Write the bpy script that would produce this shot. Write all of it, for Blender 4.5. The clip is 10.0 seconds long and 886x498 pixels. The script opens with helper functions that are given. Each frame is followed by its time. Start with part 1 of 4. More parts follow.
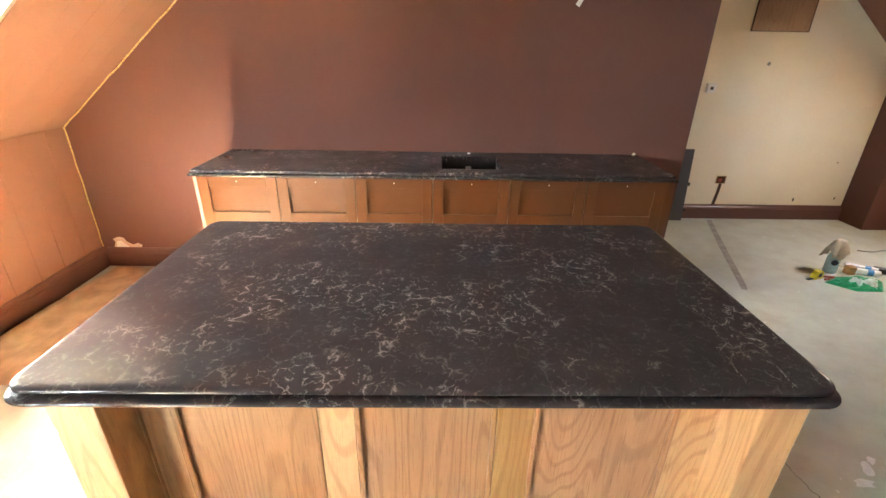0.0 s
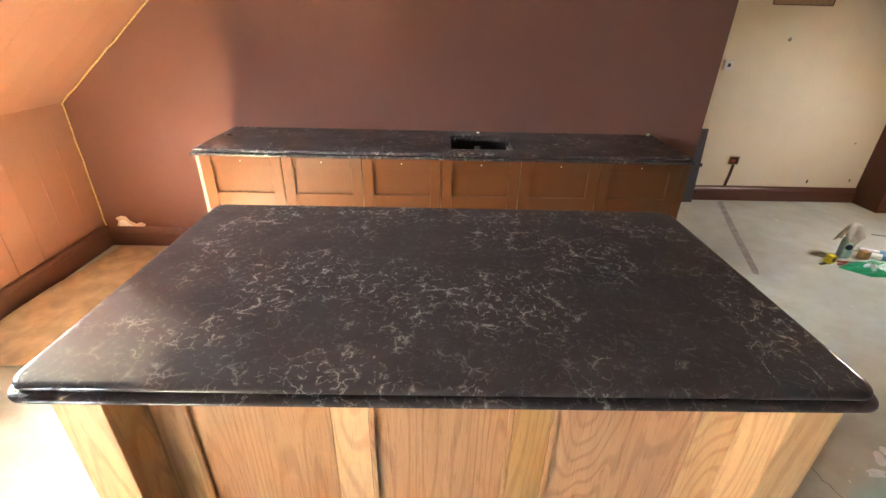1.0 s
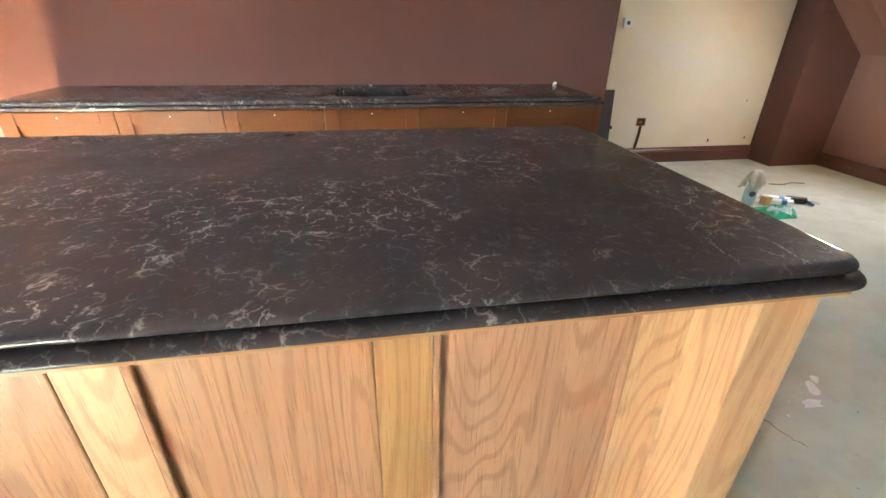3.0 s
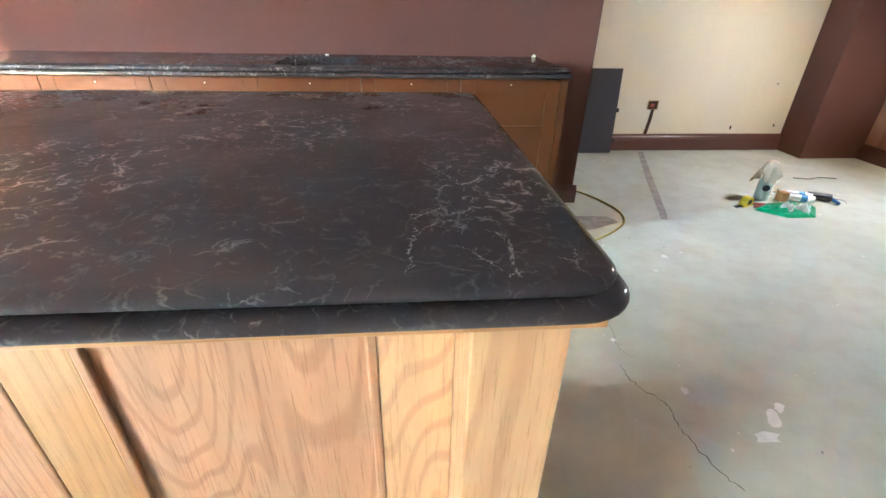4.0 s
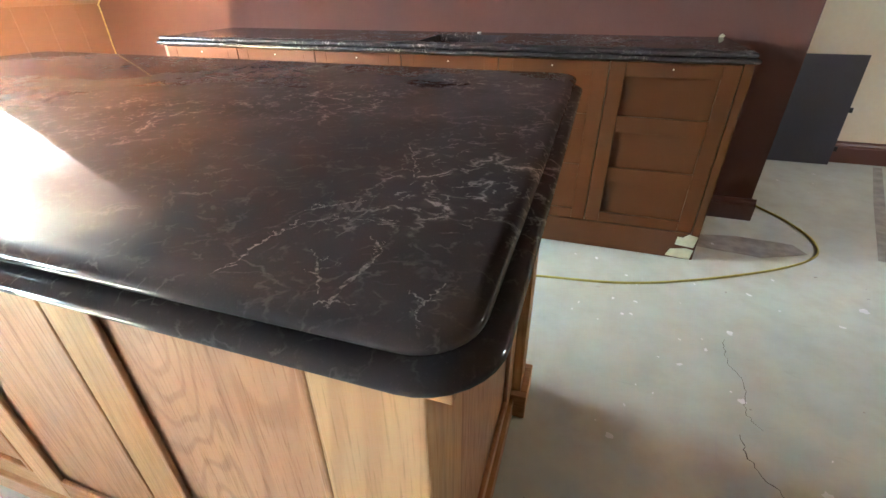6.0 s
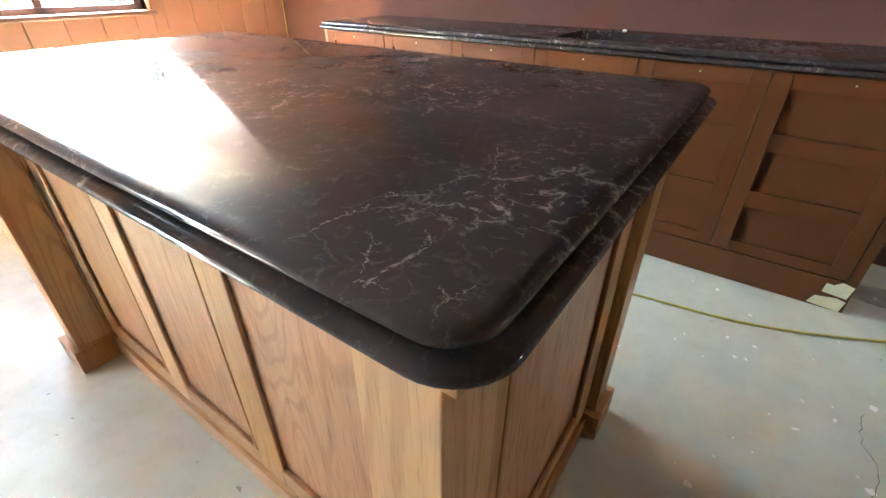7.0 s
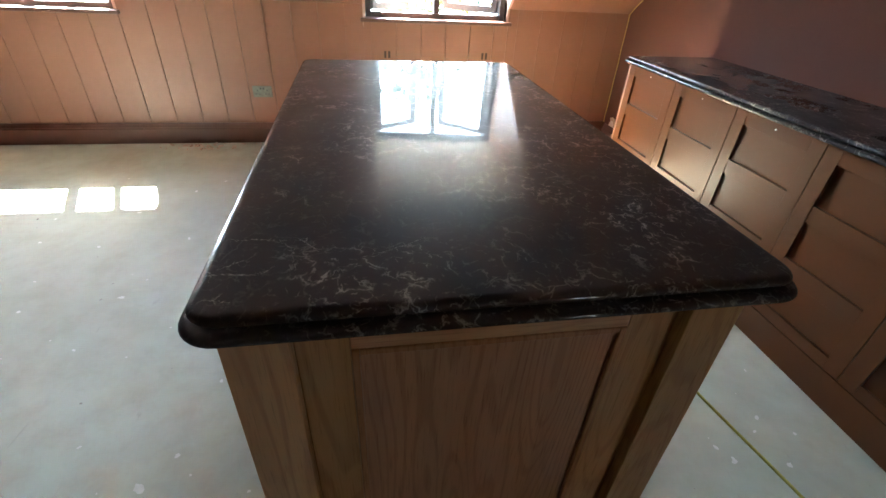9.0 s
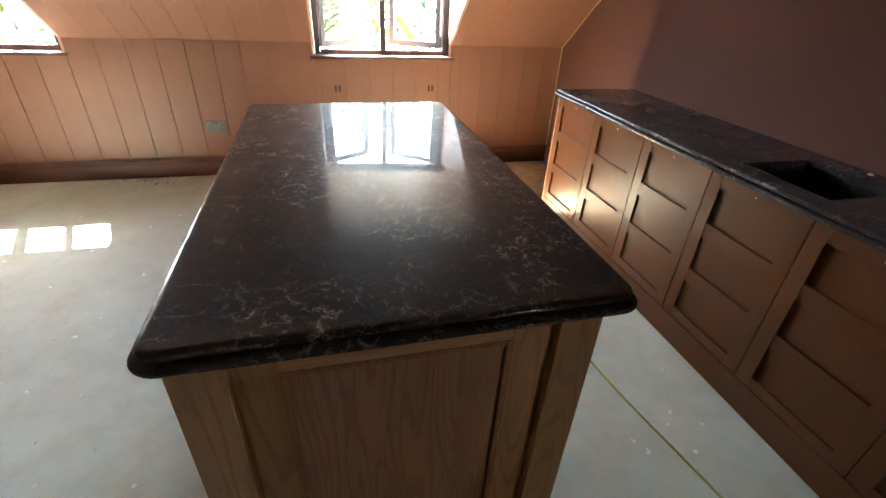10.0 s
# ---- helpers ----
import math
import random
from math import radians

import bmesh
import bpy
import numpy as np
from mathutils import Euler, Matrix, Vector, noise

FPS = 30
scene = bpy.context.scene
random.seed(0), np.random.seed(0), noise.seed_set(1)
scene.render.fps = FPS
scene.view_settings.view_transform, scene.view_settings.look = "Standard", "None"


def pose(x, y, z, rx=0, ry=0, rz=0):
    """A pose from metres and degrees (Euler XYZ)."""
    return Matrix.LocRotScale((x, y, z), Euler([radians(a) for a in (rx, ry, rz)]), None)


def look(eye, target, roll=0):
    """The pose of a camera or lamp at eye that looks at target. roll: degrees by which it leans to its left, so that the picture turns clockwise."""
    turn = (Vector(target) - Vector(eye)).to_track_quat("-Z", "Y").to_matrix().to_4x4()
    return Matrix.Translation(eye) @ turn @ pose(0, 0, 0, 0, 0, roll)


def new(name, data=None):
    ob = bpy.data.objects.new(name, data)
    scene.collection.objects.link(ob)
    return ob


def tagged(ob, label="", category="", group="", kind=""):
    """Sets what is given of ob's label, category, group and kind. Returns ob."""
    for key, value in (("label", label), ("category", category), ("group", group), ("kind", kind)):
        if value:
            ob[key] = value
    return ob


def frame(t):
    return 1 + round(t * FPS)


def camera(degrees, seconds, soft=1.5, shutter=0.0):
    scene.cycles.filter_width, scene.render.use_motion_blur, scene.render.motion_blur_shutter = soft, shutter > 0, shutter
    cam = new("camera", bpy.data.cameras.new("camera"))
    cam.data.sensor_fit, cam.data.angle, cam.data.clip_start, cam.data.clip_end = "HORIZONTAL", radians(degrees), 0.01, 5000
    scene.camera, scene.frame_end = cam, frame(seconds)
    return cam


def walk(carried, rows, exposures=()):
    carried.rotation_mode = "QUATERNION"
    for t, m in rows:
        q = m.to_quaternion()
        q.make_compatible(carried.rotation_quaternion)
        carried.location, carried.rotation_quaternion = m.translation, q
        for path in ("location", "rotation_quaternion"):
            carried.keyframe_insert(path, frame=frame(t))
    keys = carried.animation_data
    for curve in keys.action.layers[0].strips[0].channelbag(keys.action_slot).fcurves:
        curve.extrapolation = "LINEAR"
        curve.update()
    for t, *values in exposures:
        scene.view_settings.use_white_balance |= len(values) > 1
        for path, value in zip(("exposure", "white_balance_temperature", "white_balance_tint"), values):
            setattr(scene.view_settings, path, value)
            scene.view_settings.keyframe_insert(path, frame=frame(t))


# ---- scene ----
cam = camera(89.8, 10.0)
PATH = [
    (0, (-0.008, -0.714, 1.632), (0.031, 1.106, 0.805), 1.1),
    (0.5, (-0.023, -0.664, 1.637), (0.007, 1.124, 0.742), 1.2),
    (1, (-0.044, -0.652, 1.639), (-0.014, 1.124, 0.720), 1.4),
    (1.5, (-0.055, -0.636, 1.605), (-0.023, 1.141, 0.689), 1.3),
    (2, (-0.056, -0.569, 1.461), (0.047, 1.216, 0.563), 0.7),
    (2.2, (-0.058, -0.539, 1.408), (0.104, 1.240, 0.510), 0.6),
    (3.3, (0.319, -0.406, 1.265), (0.662, 1.340, 0.352), 1.2),
    (3.5, (0.436, -0.386, 1.255), (0.748, 1.359, 0.328), 1.6),
    (4, (0.651, -0.322, 1.207), (0.817, 1.422, 0.242), 1.3),
    (4.5, (0.789, -0.264, 1.190), (0.720, 1.463, 0.184), 0.5),
    (5, (0.867, -0.221, 1.180), (0.549, 1.470, 0.160), -0.3),
    (5.2, (0.901, -0.200, 1.182), (0.492, 1.469, 0.157), -0.5),
    (6.3, (0.882, -0.193, 1.178), (0.254, 1.402, 0.148), -0.3),
    (6.5, (0.874, -0.204, 1.185), (0.151, 1.344, 0.145), -0.0),
    (7, (0.946, -0.179, 1.192), (-0.038, 1.209, 0.139), 0.1),
    (7.5, (1.018, -0.119, 1.211), (-0.239, 1.013, 0.143), 1.0),
    (7.7, (1.028, -0.077, 1.203), (-0.320, 0.936, 0.126), 1.2),
    (8, (1.075, -0.018, 1.201), (-0.395, 0.815, 0.128), 1.6),
    (8.5, (1.165, 0.092, 1.270), (-0.427, 0.644, 0.188), 2.4),
    (9, (1.316, 0.237, 1.404), (-0.327, 0.559, 0.308), 3.2),
    (9.5, (1.432, 0.314, 1.545), (-0.230, 0.571, 0.460), 3.0),
    (10, (1.462, 0.328, 1.530), (-0.195, 0.790, 0.507), 3.0),
]
EXPOSURE = [(0.0, 8.3, 7000, 6), (2.0, 8.15, 7000, 4), (3.5, 8.7, 6000, 0), (5.0, 9.0, 5750, -1), (6.5, 8.25, 6150, -1), (7.0, 8.25, 6150, 1), (7.5, 8.0, 6050, 1), (8.5, 7.0, 5850, 0), (10.0, 6.75, 6350, 4)]
walk(cam, [(t, look(eye, target, roll)) for t, eye, target, roll in PATH], EXPOSURE)


# ---- world and sun ----
# the sun stands beyond the dormers, about 47 degrees high
SUN_TRAVEL = Vector((0.865, 0.33, -1.0)).normalized()
world = bpy.data.worlds.new("sky")
scene.world = world
world.use_nodes = True
wn, wl = world.node_tree.nodes, world.node_tree.links
sky = wn.new("ShaderNodeTexSky")
sky.sky_type = "NISHITA"
sky.sun_disc = False
sky.sun_elevation = math.asin(-SUN_TRAVEL.z)
sky.sun_rotation = math.atan2(-SUN_TRAVEL.x, -SUN_TRAVEL.y)
wn["Background"].inputs["Strength"].default_value = 0.07
wl.new(sky.outputs["Color"], wn["Background"].inputs["Color"])
sun_data = bpy.data.lights.new("sun", "SUN")
sun_data.energy, sun_data.angle, sun_data.color = 5.0, radians(0.5), (1.0, 0.95, 0.86)
sun = new("sun", sun_data)
sun.matrix_world = look((0, 0, 0), SUN_TRAVEL)
# warm fill lamp added to brighten the recess, set in an unseen roof opening
fill_light = bpy.data.lights.new("recess_fill", "AREA")
fill_light.shape, fill_light.size, fill_light.size_y = "RECTANGLE", 0.36, 0.30
fill_light.energy, fill_light.color = 0.080, (1.0, 0.76, 0.48)
fill_lamp = new("recess_fill", fill_light)
fill_lamp.matrix_world = look((4.270, 2.35, 1.709), (4.270 - 0.639, 2.35, 1.709 - 0.769))


# ---- materials ----
def material(name):
    m = bpy.data.materials.new(name)
    m.use_nodes = True
    nt = m.node_tree
    return m, nt, nt.nodes["Principled BSDF"]


def node(nt, kind, **sets):
    n = nt.nodes.new("ShaderNode" + kind)
    for k, v in sets.items():
        n.inputs[k.replace("_", " ")].default_value = v
    return n


def coords(nt, scale=(1, 1, 1), shift_by_object=False):
    tc = nt.nodes.new("ShaderNodeTexCoord")
    mp = nt.nodes.new("ShaderNodeMapping")
    mp.inputs["Scale"].default_value = scale
    nt.links.new(tc.outputs["Object"], mp.inputs["Vector"])
    if shift_by_object:
        info = nt.nodes.new("ShaderNodeObjectInfo")
        mul = nt.nodes.new("ShaderNodeVectorMath")
        mul.operation = "SCALE"
        mul.inputs[0].default_value = (37.0, 19.0, 53.0)
        nt.links.new(info.outputs["Random"], mul.inputs["Scale"])
        nt.links.new(mul.outputs[0], mp.inputs["Location"])
    return mp.outputs[0]


def noise_tex(nt, vec, scale, detail=4, rough=0.55, distortion=0.0):
    n = node(nt, "TexNoise", Scale=scale, Detail=detail, Roughness=rough, Distortion=distortion)
    nt.links.new(vec, n.inputs["Vector"])
    return n.outputs["Fac"]


def math_node(nt, op, a, b=None, c=None):
    n = nt.nodes.new("ShaderNodeMath")
    n.operation = op
    for i, v in enumerate((a, b, c)):
        if v is None:
            continue
        if isinstance(v, (int, float)):
            n.inputs[i].default_value = v
        else:
            nt.links.new(v, n.inputs[i])
    return n.outputs[0]


def span(nt, fac, lo, hi, out_lo=0.0, out_hi=1.0):
    n = nt.nodes.new("ShaderNodeMapRange")
    n.interpolation_type = "SMOOTHSTEP"
    for k, v in (("From Min", lo), ("From Max", hi), ("To Min", out_lo), ("To Max", out_hi)):
        n.inputs[k].default_value = v
    nt.links.new(fac, n.inputs["Value"])
    return n.outputs[0]


def mix(nt, fac, a, b):
    n = nt.nodes.new("ShaderNodeMix")
    n.data_type = "RGBA"
    for i, v in ((0, fac), (6, a), (7, b)):
        if isinstance(v, (int, float)):
            n.inputs[i].default_value = v
        elif isinstance(v, tuple):
            n.inputs[i].default_value = (*v, 1)
        else:
            nt.links.new(v, n.inputs[i])
    return n.outputs[2]


def bump(nt, bsdf, height, strength, distance=0.002):
    b = node(nt, "Bump", Strength=strength, Distance=distance)
    nt.links.new(height, b.inputs["Height"])
    nt.links.new(b.outputs[0], bsdf.inputs["Normal"])


def painted(name, color, dark, rough=0.5, grain=60, strength=0.15, wear=0.6):
    """Rolled or brushed paint: slow change of tone, fine relief, uneven gloss."""
    m, nt, b = material(name)
    v = coords(nt)
    slow = noise_tex(nt, v, 1.3, 3)
    fine = noise_tex(nt, v, grain, 5)
    tone = math_node(nt, "ADD", math_node(nt, "MULTIPLY", slow, 0.7), math_node(nt, "MULTIPLY", fine, 0.3))
    col = mix(nt, span(nt, tone, 0.32, 0.68), dark, color)
    nt.links.new(col, b.inputs["Base Color"])
    nt.links.new(span(nt, slow, 0.3, 0.7, rough - 0.06, rough + 0.08), b.inputs["Roughness"])
    bump(nt, b, fine, strength)
    return m


def oak(name, light, mid, dark, along="z", rough=0.38, tone_spread=0.35):
    """Oak with growth-ring bands that run along one axis, dark pores and a tone of its own for each board."""
    m, nt, b = material(name)
    squash = {"x": (0.11, 1, 1), "y": (1, 0.11, 1), "z": (1, 1, 0.11)}[along]
    v = coords(nt, squash, True)
    rings = noise_tex(nt, v, 4.2, 2, 0.4, 0.2)
    bands = math_node(nt, "SINE", math_node(nt, "MULTIPLY", rings, 190.0))
    broad = noise_tex(nt, v, 16, 4)
    fine_v = coords(nt, tuple(1 if s == 1 else 0.03 for s in squash), True)
    pores = noise_tex(nt, fine_v, 330, 3, 0.65)
    col = mix(nt, span(nt, bands, 0.25, 1.0, 0.0, 0.62), light, mid)
    col = mix(nt, span(nt, broad, 0.35, 0.75, 0.0, 0.55), col, mid)
    col = mix(nt, span(nt, pores, 0.54, 0.68, 0.0, 0.42), col, dark)
    info = nt.nodes.new("ShaderNodeObjectInfo")
    shade = node(nt, "HueSaturation")
    nt.links.new(span(nt, info.outputs["Random"], 0, 1, 1 - tone_spread / 2, 1 + tone_spread / 2), shade.inputs["Value"])
    nt.links.new(span(nt, info.outputs["Random"], 0, 1, 1.08, 0.92), shade.inputs["Saturation"])
    nt.links.new(col, shade.inputs["Color"])
    nt.links.new(shade.outputs[0], b.inputs["Base Color"])
    nt.links.new(span(nt, pores, 0.4, 0.7, rough, rough + 0.18), b.inputs["Roughness"])
    bump(nt, b, math_node(nt, "SUBTRACT", 1.0, pores), 0.25, 0.001)
    return m


def warped(nt, v, amount, scale, detail=3):
    """Coordinates pushed about by noise."""
    n = node(nt, "TexNoise", Scale=scale, Detail=detail, Roughness=0.6)
    nt.links.new(v, n.inputs["Vector"])
    mid = nt.nodes.new("ShaderNodeVectorMath")
    mid.operation = "SUBTRACT"
    mid.inputs[1].default_value = (0.5, 0.5, 0.5)
    nt.links.new(n.outputs["Color"], mid.inputs[0])
    push = nt.nodes.new("ShaderNodeVectorMath")
    push.operation = "MULTIPLY_ADD"
    push.inputs[1].default_value = (amount, amount, amount)
    nt.links.new(mid.outputs[0], push.inputs[0])
    nt.links.new(v, push.inputs[2])
    return push.outputs[0]


def polish(nt, b, v):
    """A clear polished skin over a duller, hazy body."""
    nt.links.new(span(nt, noise_tex(nt, v, 5, 3), 0.3, 0.7, 0.36, 0.46), b.inputs["Roughness"])
    b.inputs["Specular IOR Level"].default_value = 0.03
    b.inputs["Coat Weight"].default_value = 0.60
    b.inputs["Coat IOR"].default_value = 1.5
    b.inputs["Coat Roughness"].default_value = 0.03


def quartz(name):
    """Polished dark brown stone with short, broken, branching pale veins and fine grain."""
    m, nt, b = material(name)
    v = coords(nt)
    w = warped(nt, warped(nt, v, 0.075, 9), 0.026, 58, 5)

    def crackle(scale, width):
        """Branching lines along the borders of warped cells."""
        n = nt.nodes.new("ShaderNodeTexVoronoi")
        n.feature = "DISTANCE_TO_EDGE"
        n.inputs["Scale"].default_value = scale
        nt.links.new(w, n.inputs["Vector"])
        return span(nt, n.outputs["Distance"], 0.0, width, 1.0, 0.0)

    broad = span(nt, noise_tex(nt, v, 4.5, 2, 0.5), 0.40, 0.66)
    patch = span(nt, noise_tex(nt, v, 19, 3, 0.6), 0.47, 0.62)
    patch_fine = span(nt, noise_tex(nt, v, 47, 3, 0.6), 0.46, 0.62)
    grain = noise_tex(nt, v, 420, 3, 0.7)
    lines = math_node(nt, "MAXIMUM", math_node(nt, "MULTIPLY", crackle(15, 0.040), patch), math_node(nt, "MULTIPLY", math_node(nt, "MULTIPLY", crackle(33, 0.065), patch_fine), 0.75))
    veins = math_node(nt, "MULTIPLY", lines, math_node(nt, "ADD", math_node(nt, "MULTIPLY", broad, 0.85), 0.15))
    haze = math_node(nt, "MULTIPLY", math_node(nt, "MULTIPLY", crackle(15, 0.22), patch), broad)
    col = mix(nt, span(nt, noise_tex(nt, v, 9, 5, 0.6), 0.3, 0.75), (0.032, 0.0275, 0.0285), (0.045, 0.0385, 0.0395))
    col = mix(nt, span(nt, grain, 0.56, 0.72, 0.0, 0.35), col, (0.075, 0.062, 0.058))
    col = mix(nt, math_node(nt, "MULTIPLY", haze, 0.22), col, (0.17, 0.145, 0.13))
    col = mix(nt, math_node(nt, "MULTIPLY", veins, 0.66), col, (0.44, 0.41, 0.385))
    nt.links.new(col, b.inputs["Base Color"])
    polish(nt, b, v)
    return m


def screed(name):
    """Pale levelling compound: cloudy trowelled tone, dust, dark scuffs, pinholes."""
    m, nt, b = material(name)
    v = coords(nt)
    slow = noise_tex(nt, v, 0.9, 5, 0.6, 0.6)
    mid = noise_tex(nt, v, 6, 5, 0.65)
    fine = noise_tex(nt, v, 90, 4, 0.7)
    scuff = noise_tex(nt, coords(nt, (3, 14, 1)), 2.2, 6, 0.7, 1.0)
    col = mix(nt, span(nt, slow, 0.3, 0.7), (0.45, 0.475, 0.405), (0.57, 0.605, 0.53))
    col = mix(nt, span(nt, mid, 0.35, 0.8, 0.0, 0.5), col, (0.40, 0.37, 0.30))
    col = mix(nt, span(nt, scuff, 0.62, 0.75, 0.0, 0.3), col, (0.25, 0.23, 0.20))
    col = mix(nt, span(nt, fine, 0.66, 0.74, 0.0, 0.35), col, (0.15, 0.14, 0.12))
    nt.links.new(col, b.inputs["Base Color"])
    nt.links.new(span(nt, mid, 0.3, 0.7, 0.66, 0.82), b.inputs["Roughness"])
    b.inputs["Specular IOR Level"].default_value = 0.25
    bump(nt, b, math_node(nt, "ADD", mid, math_node(nt, "MULTIPLY", fine, 0.4)), 0.18, 0.003)
    return m


def plain(name, color, rough=0.5, metal=0.0, spread=0.25, scale=40):
    m, nt, b = material(name)
    n = noise_tex(nt, coords(nt), scale, 4)
    lo = tuple(c * (1 - spread) for c in color)
    nt.links.new(mix(nt, span(nt, n, 0.3, 0.7), lo, color), b.inputs["Base Color"])
    b.inputs["Roughness"].default_value, b.inputs["Metallic"].default_value = rough, metal
    return m


WALL = painted("brown_wall_paint", (0.138, 0.061, 0.045), (0.120, 0.052, 0.038), 0.85, 220, 0.10)
WALL.node_tree.nodes["Principled BSDF"].inputs["Specular IOR Level"].default_value = 0.25
BOARD = painted("brown_board_paint", (0.255, 0.116, 0.074), (0.22, 0.098, 0.061), 0.5, 120, 0.12)
TRIM = painted("brown_gloss_paint", (0.125, 0.050, 0.034), (0.095, 0.038, 0.026), 0.33, 90, 0.12)
CABINET = painted("cabinet_paint", (0.112, 0.040, 0.013), (0.098, 0.034, 0.011), 0.34, 320, 0.05)
CABINET.node_tree.nodes["Principled BSDF"].inputs["Specular IOR Level"].default_value = 0.3
SCRIBE = painted("pink_primer", (0.30, 0.185, 0.145), (0.25, 0.15, 0.115), 0.6, 90)
PLASTER = painted("cream_plaster", (0.82, 0.74, 0.57), (0.76, 0.67, 0.50), 0.75, 35, 0.25)
REVEAL = painted("pale_brown_primer", (0.55, 0.38, 0.31), (0.48, 0.32, 0.26), 0.5, 120, 0.12)
WHITE_BOARD = painted("white_board_paint", (0.70, 0.64, 0.56), (0.62, 0.55, 0.47), 0.9, 90, 0.1)
WHITE_BOARD.node_tree.nodes["Principled BSDF"].inputs["Specular IOR Level"].default_value = 0.1
BARE = painted("bare_plaster", (0.66, 0.56, 0.46), (0.45, 0.34, 0.26), 0.85, 25, 0.6)
OAK_POST = oak("light_oak", (0.48, 0.270, 0.112), (0.335, 0.160, 0.058), (0.17, 0.09, 0.03), "z")
OAK_PANEL = oak("pink_oak", (0.41, 0.208, 0.096), (0.275, 0.118, 0.047), (0.12, 0.044, 0.016), "z", 0.36, 0.2)
OAK_RAIL = oak("oak_along_x", (0.46, 0.25, 0.105), (0.36, 0.17, 0.065), (0.18, 0.08, 0.03), "x")
STONE = quartz("dark_quartz")
VEIN, vnt, vb = material("pale_vein")
vcol = mix(vnt, span(vnt, noise_tex(vnt, coords(vnt), 160, 4, 0.7), 0.38, 0.62), (0.040, 0.034, 0.035), (0.22, 0.20, 0.19))
vnt.links.new(vcol, vb.inputs["Base Color"])
polish(vnt, vb, coords(vnt))
FLOOR = screed("floor_screed")
SINK = plain("black_composite", (0.005, 0.005, 0.005), 0.4)
STEEL = plain("brushed_steel", (0.55, 0.54, 0.52), 0.32, 1.0, 0.2)
FRAME = plain("grey_window_frame", (0.055, 0.050, 0.048), 0.4)
WHITE = plain("white_plastic", (0.78, 0.77, 0.74), 0.4, 0, 0.06)
BLACK = plain("black_plastic", (0.015, 0.015, 0.016), 0.45)
DARKDOOR = painted("dark_grey_board", (0.060, 0.056, 0.062), (0.045, 0.042, 0.047), 0.45, 60)
HOLE = plain("dark_hole", (0.05, 0.022, 0.015), 0.9)
FOAM = plain("yellow_sealant", (0.62, 0.45, 0.17), 0.7, 0, 0.4, 60)
TAPE = plain("cream_tape", (0.72, 0.70, 0.50), 0.7, 0, 0.12)
CHALK = plain("white_filler", (0.78, 0.78, 0.76), 0.85, 0, 0.12)
CRACK = plain("crack_shadow", (0.10, 0.09, 0.08), 0.9)
STAIN = plain("grey_stain", (0.35, 0.33, 0.29), 0.7, 0, 0.35, 14)
CABLE = plain("yellow_cable", (0.50, 0.45, 0.10), 0.5)
PAPER = plain("brown_paper", (0.50, 0.36, 0.21), 0.75, 0, 0.3, 9)
CLOTH = plain("cream_cloth", (0.70, 0.66, 0.56), 0.9, 0, 0.2, 30)
LEAF = plain("sunlit_frond", (0.085, 0.12, 0.006), 0.45, 0, 0.5, 6)
TREE = plain("tree_leaf", (0.025, 0.060, 0.012), 0.6, 0, 0.5, 5)
BARK = plain("palm_bark", (0.16, 0.11, 0.07), 0.9)
ROOF = plain("roof_slate", (0.12, 0.11, 0.11), 0.7)
GLOW, glnt, glb = material("hazy_sky")
glb.inputs["Base Color"].default_value = (0, 0, 0, 1)
glb.inputs["Emission Color"].default_value = (0.86, 1.0, 1.16, 1)
glb.inputs["Emission Strength"].default_value = 0.55
GLASS, gnt, gb = material("window_glass")
gnt.nodes.remove(gb)
clear, shine, both = (gnt.nodes.new("Shader" + k) for k in ("NodeBsdfTransparent", "NodeBsdfGlossy", "NodeMixShader"))
shine.inputs["Roughness"].default_value = 0.0
both.inputs[0].default_value = 0.05
gnt.links.new(clear.outputs[0], both.inputs[1])
gnt.links.new(shine.outputs[0], both.inputs[2])
gnt.links.new(both.outputs[0], gnt.nodes["Material Output"].inputs["Surface"])


# ---- building blocks ----
def box(bm, x0, x1, y0, y1, z0, z1, bevel=0.0):
    vs = [bm.verts.new((x, y, z)) for z in (z0, z1) for y in (y0, y1) for x in (x0, x1)]
    faces = [bm.faces.new([vs[i] for i in q]) for q in ((0, 2, 3, 1), (4, 5, 7, 6), (0, 1, 5, 4), (2, 6, 7, 3), (0, 4, 6, 2), (1, 3, 7, 5))]
    if bevel:
        edges = {e for f in faces for e in f.edges}
        bmesh.ops.bevel(bm, geom=list(edges), offset=bevel, segments=2, affect="EDGES", profile=0.5)


def boxed(*args, bevel=0.0):
    bm = bmesh.new()
    box(bm, *args, bevel=bevel)
    return bm


def prism(bm, outline, axis, a, b):
    """An outline of two coordinates, drawn out along the third from a to b."""
    def at(p, w):
        return {"x": (w, p[0], p[1]), "y": (p[0], w, p[1]), "z": (p[0], p[1], w)}[axis]
    lo, hi = [bm.verts.new(at(p, a)) for p in outline], [bm.verts.new(at(p, b)) for p in outline]
    bm.faces.new(lo)
    bm.faces.new(hi[::-1])
    for i in range(len(outline)):
        j = (i + 1) % len(outline)
        bm.faces.new((lo[j], lo[i], hi[i], hi[j]))


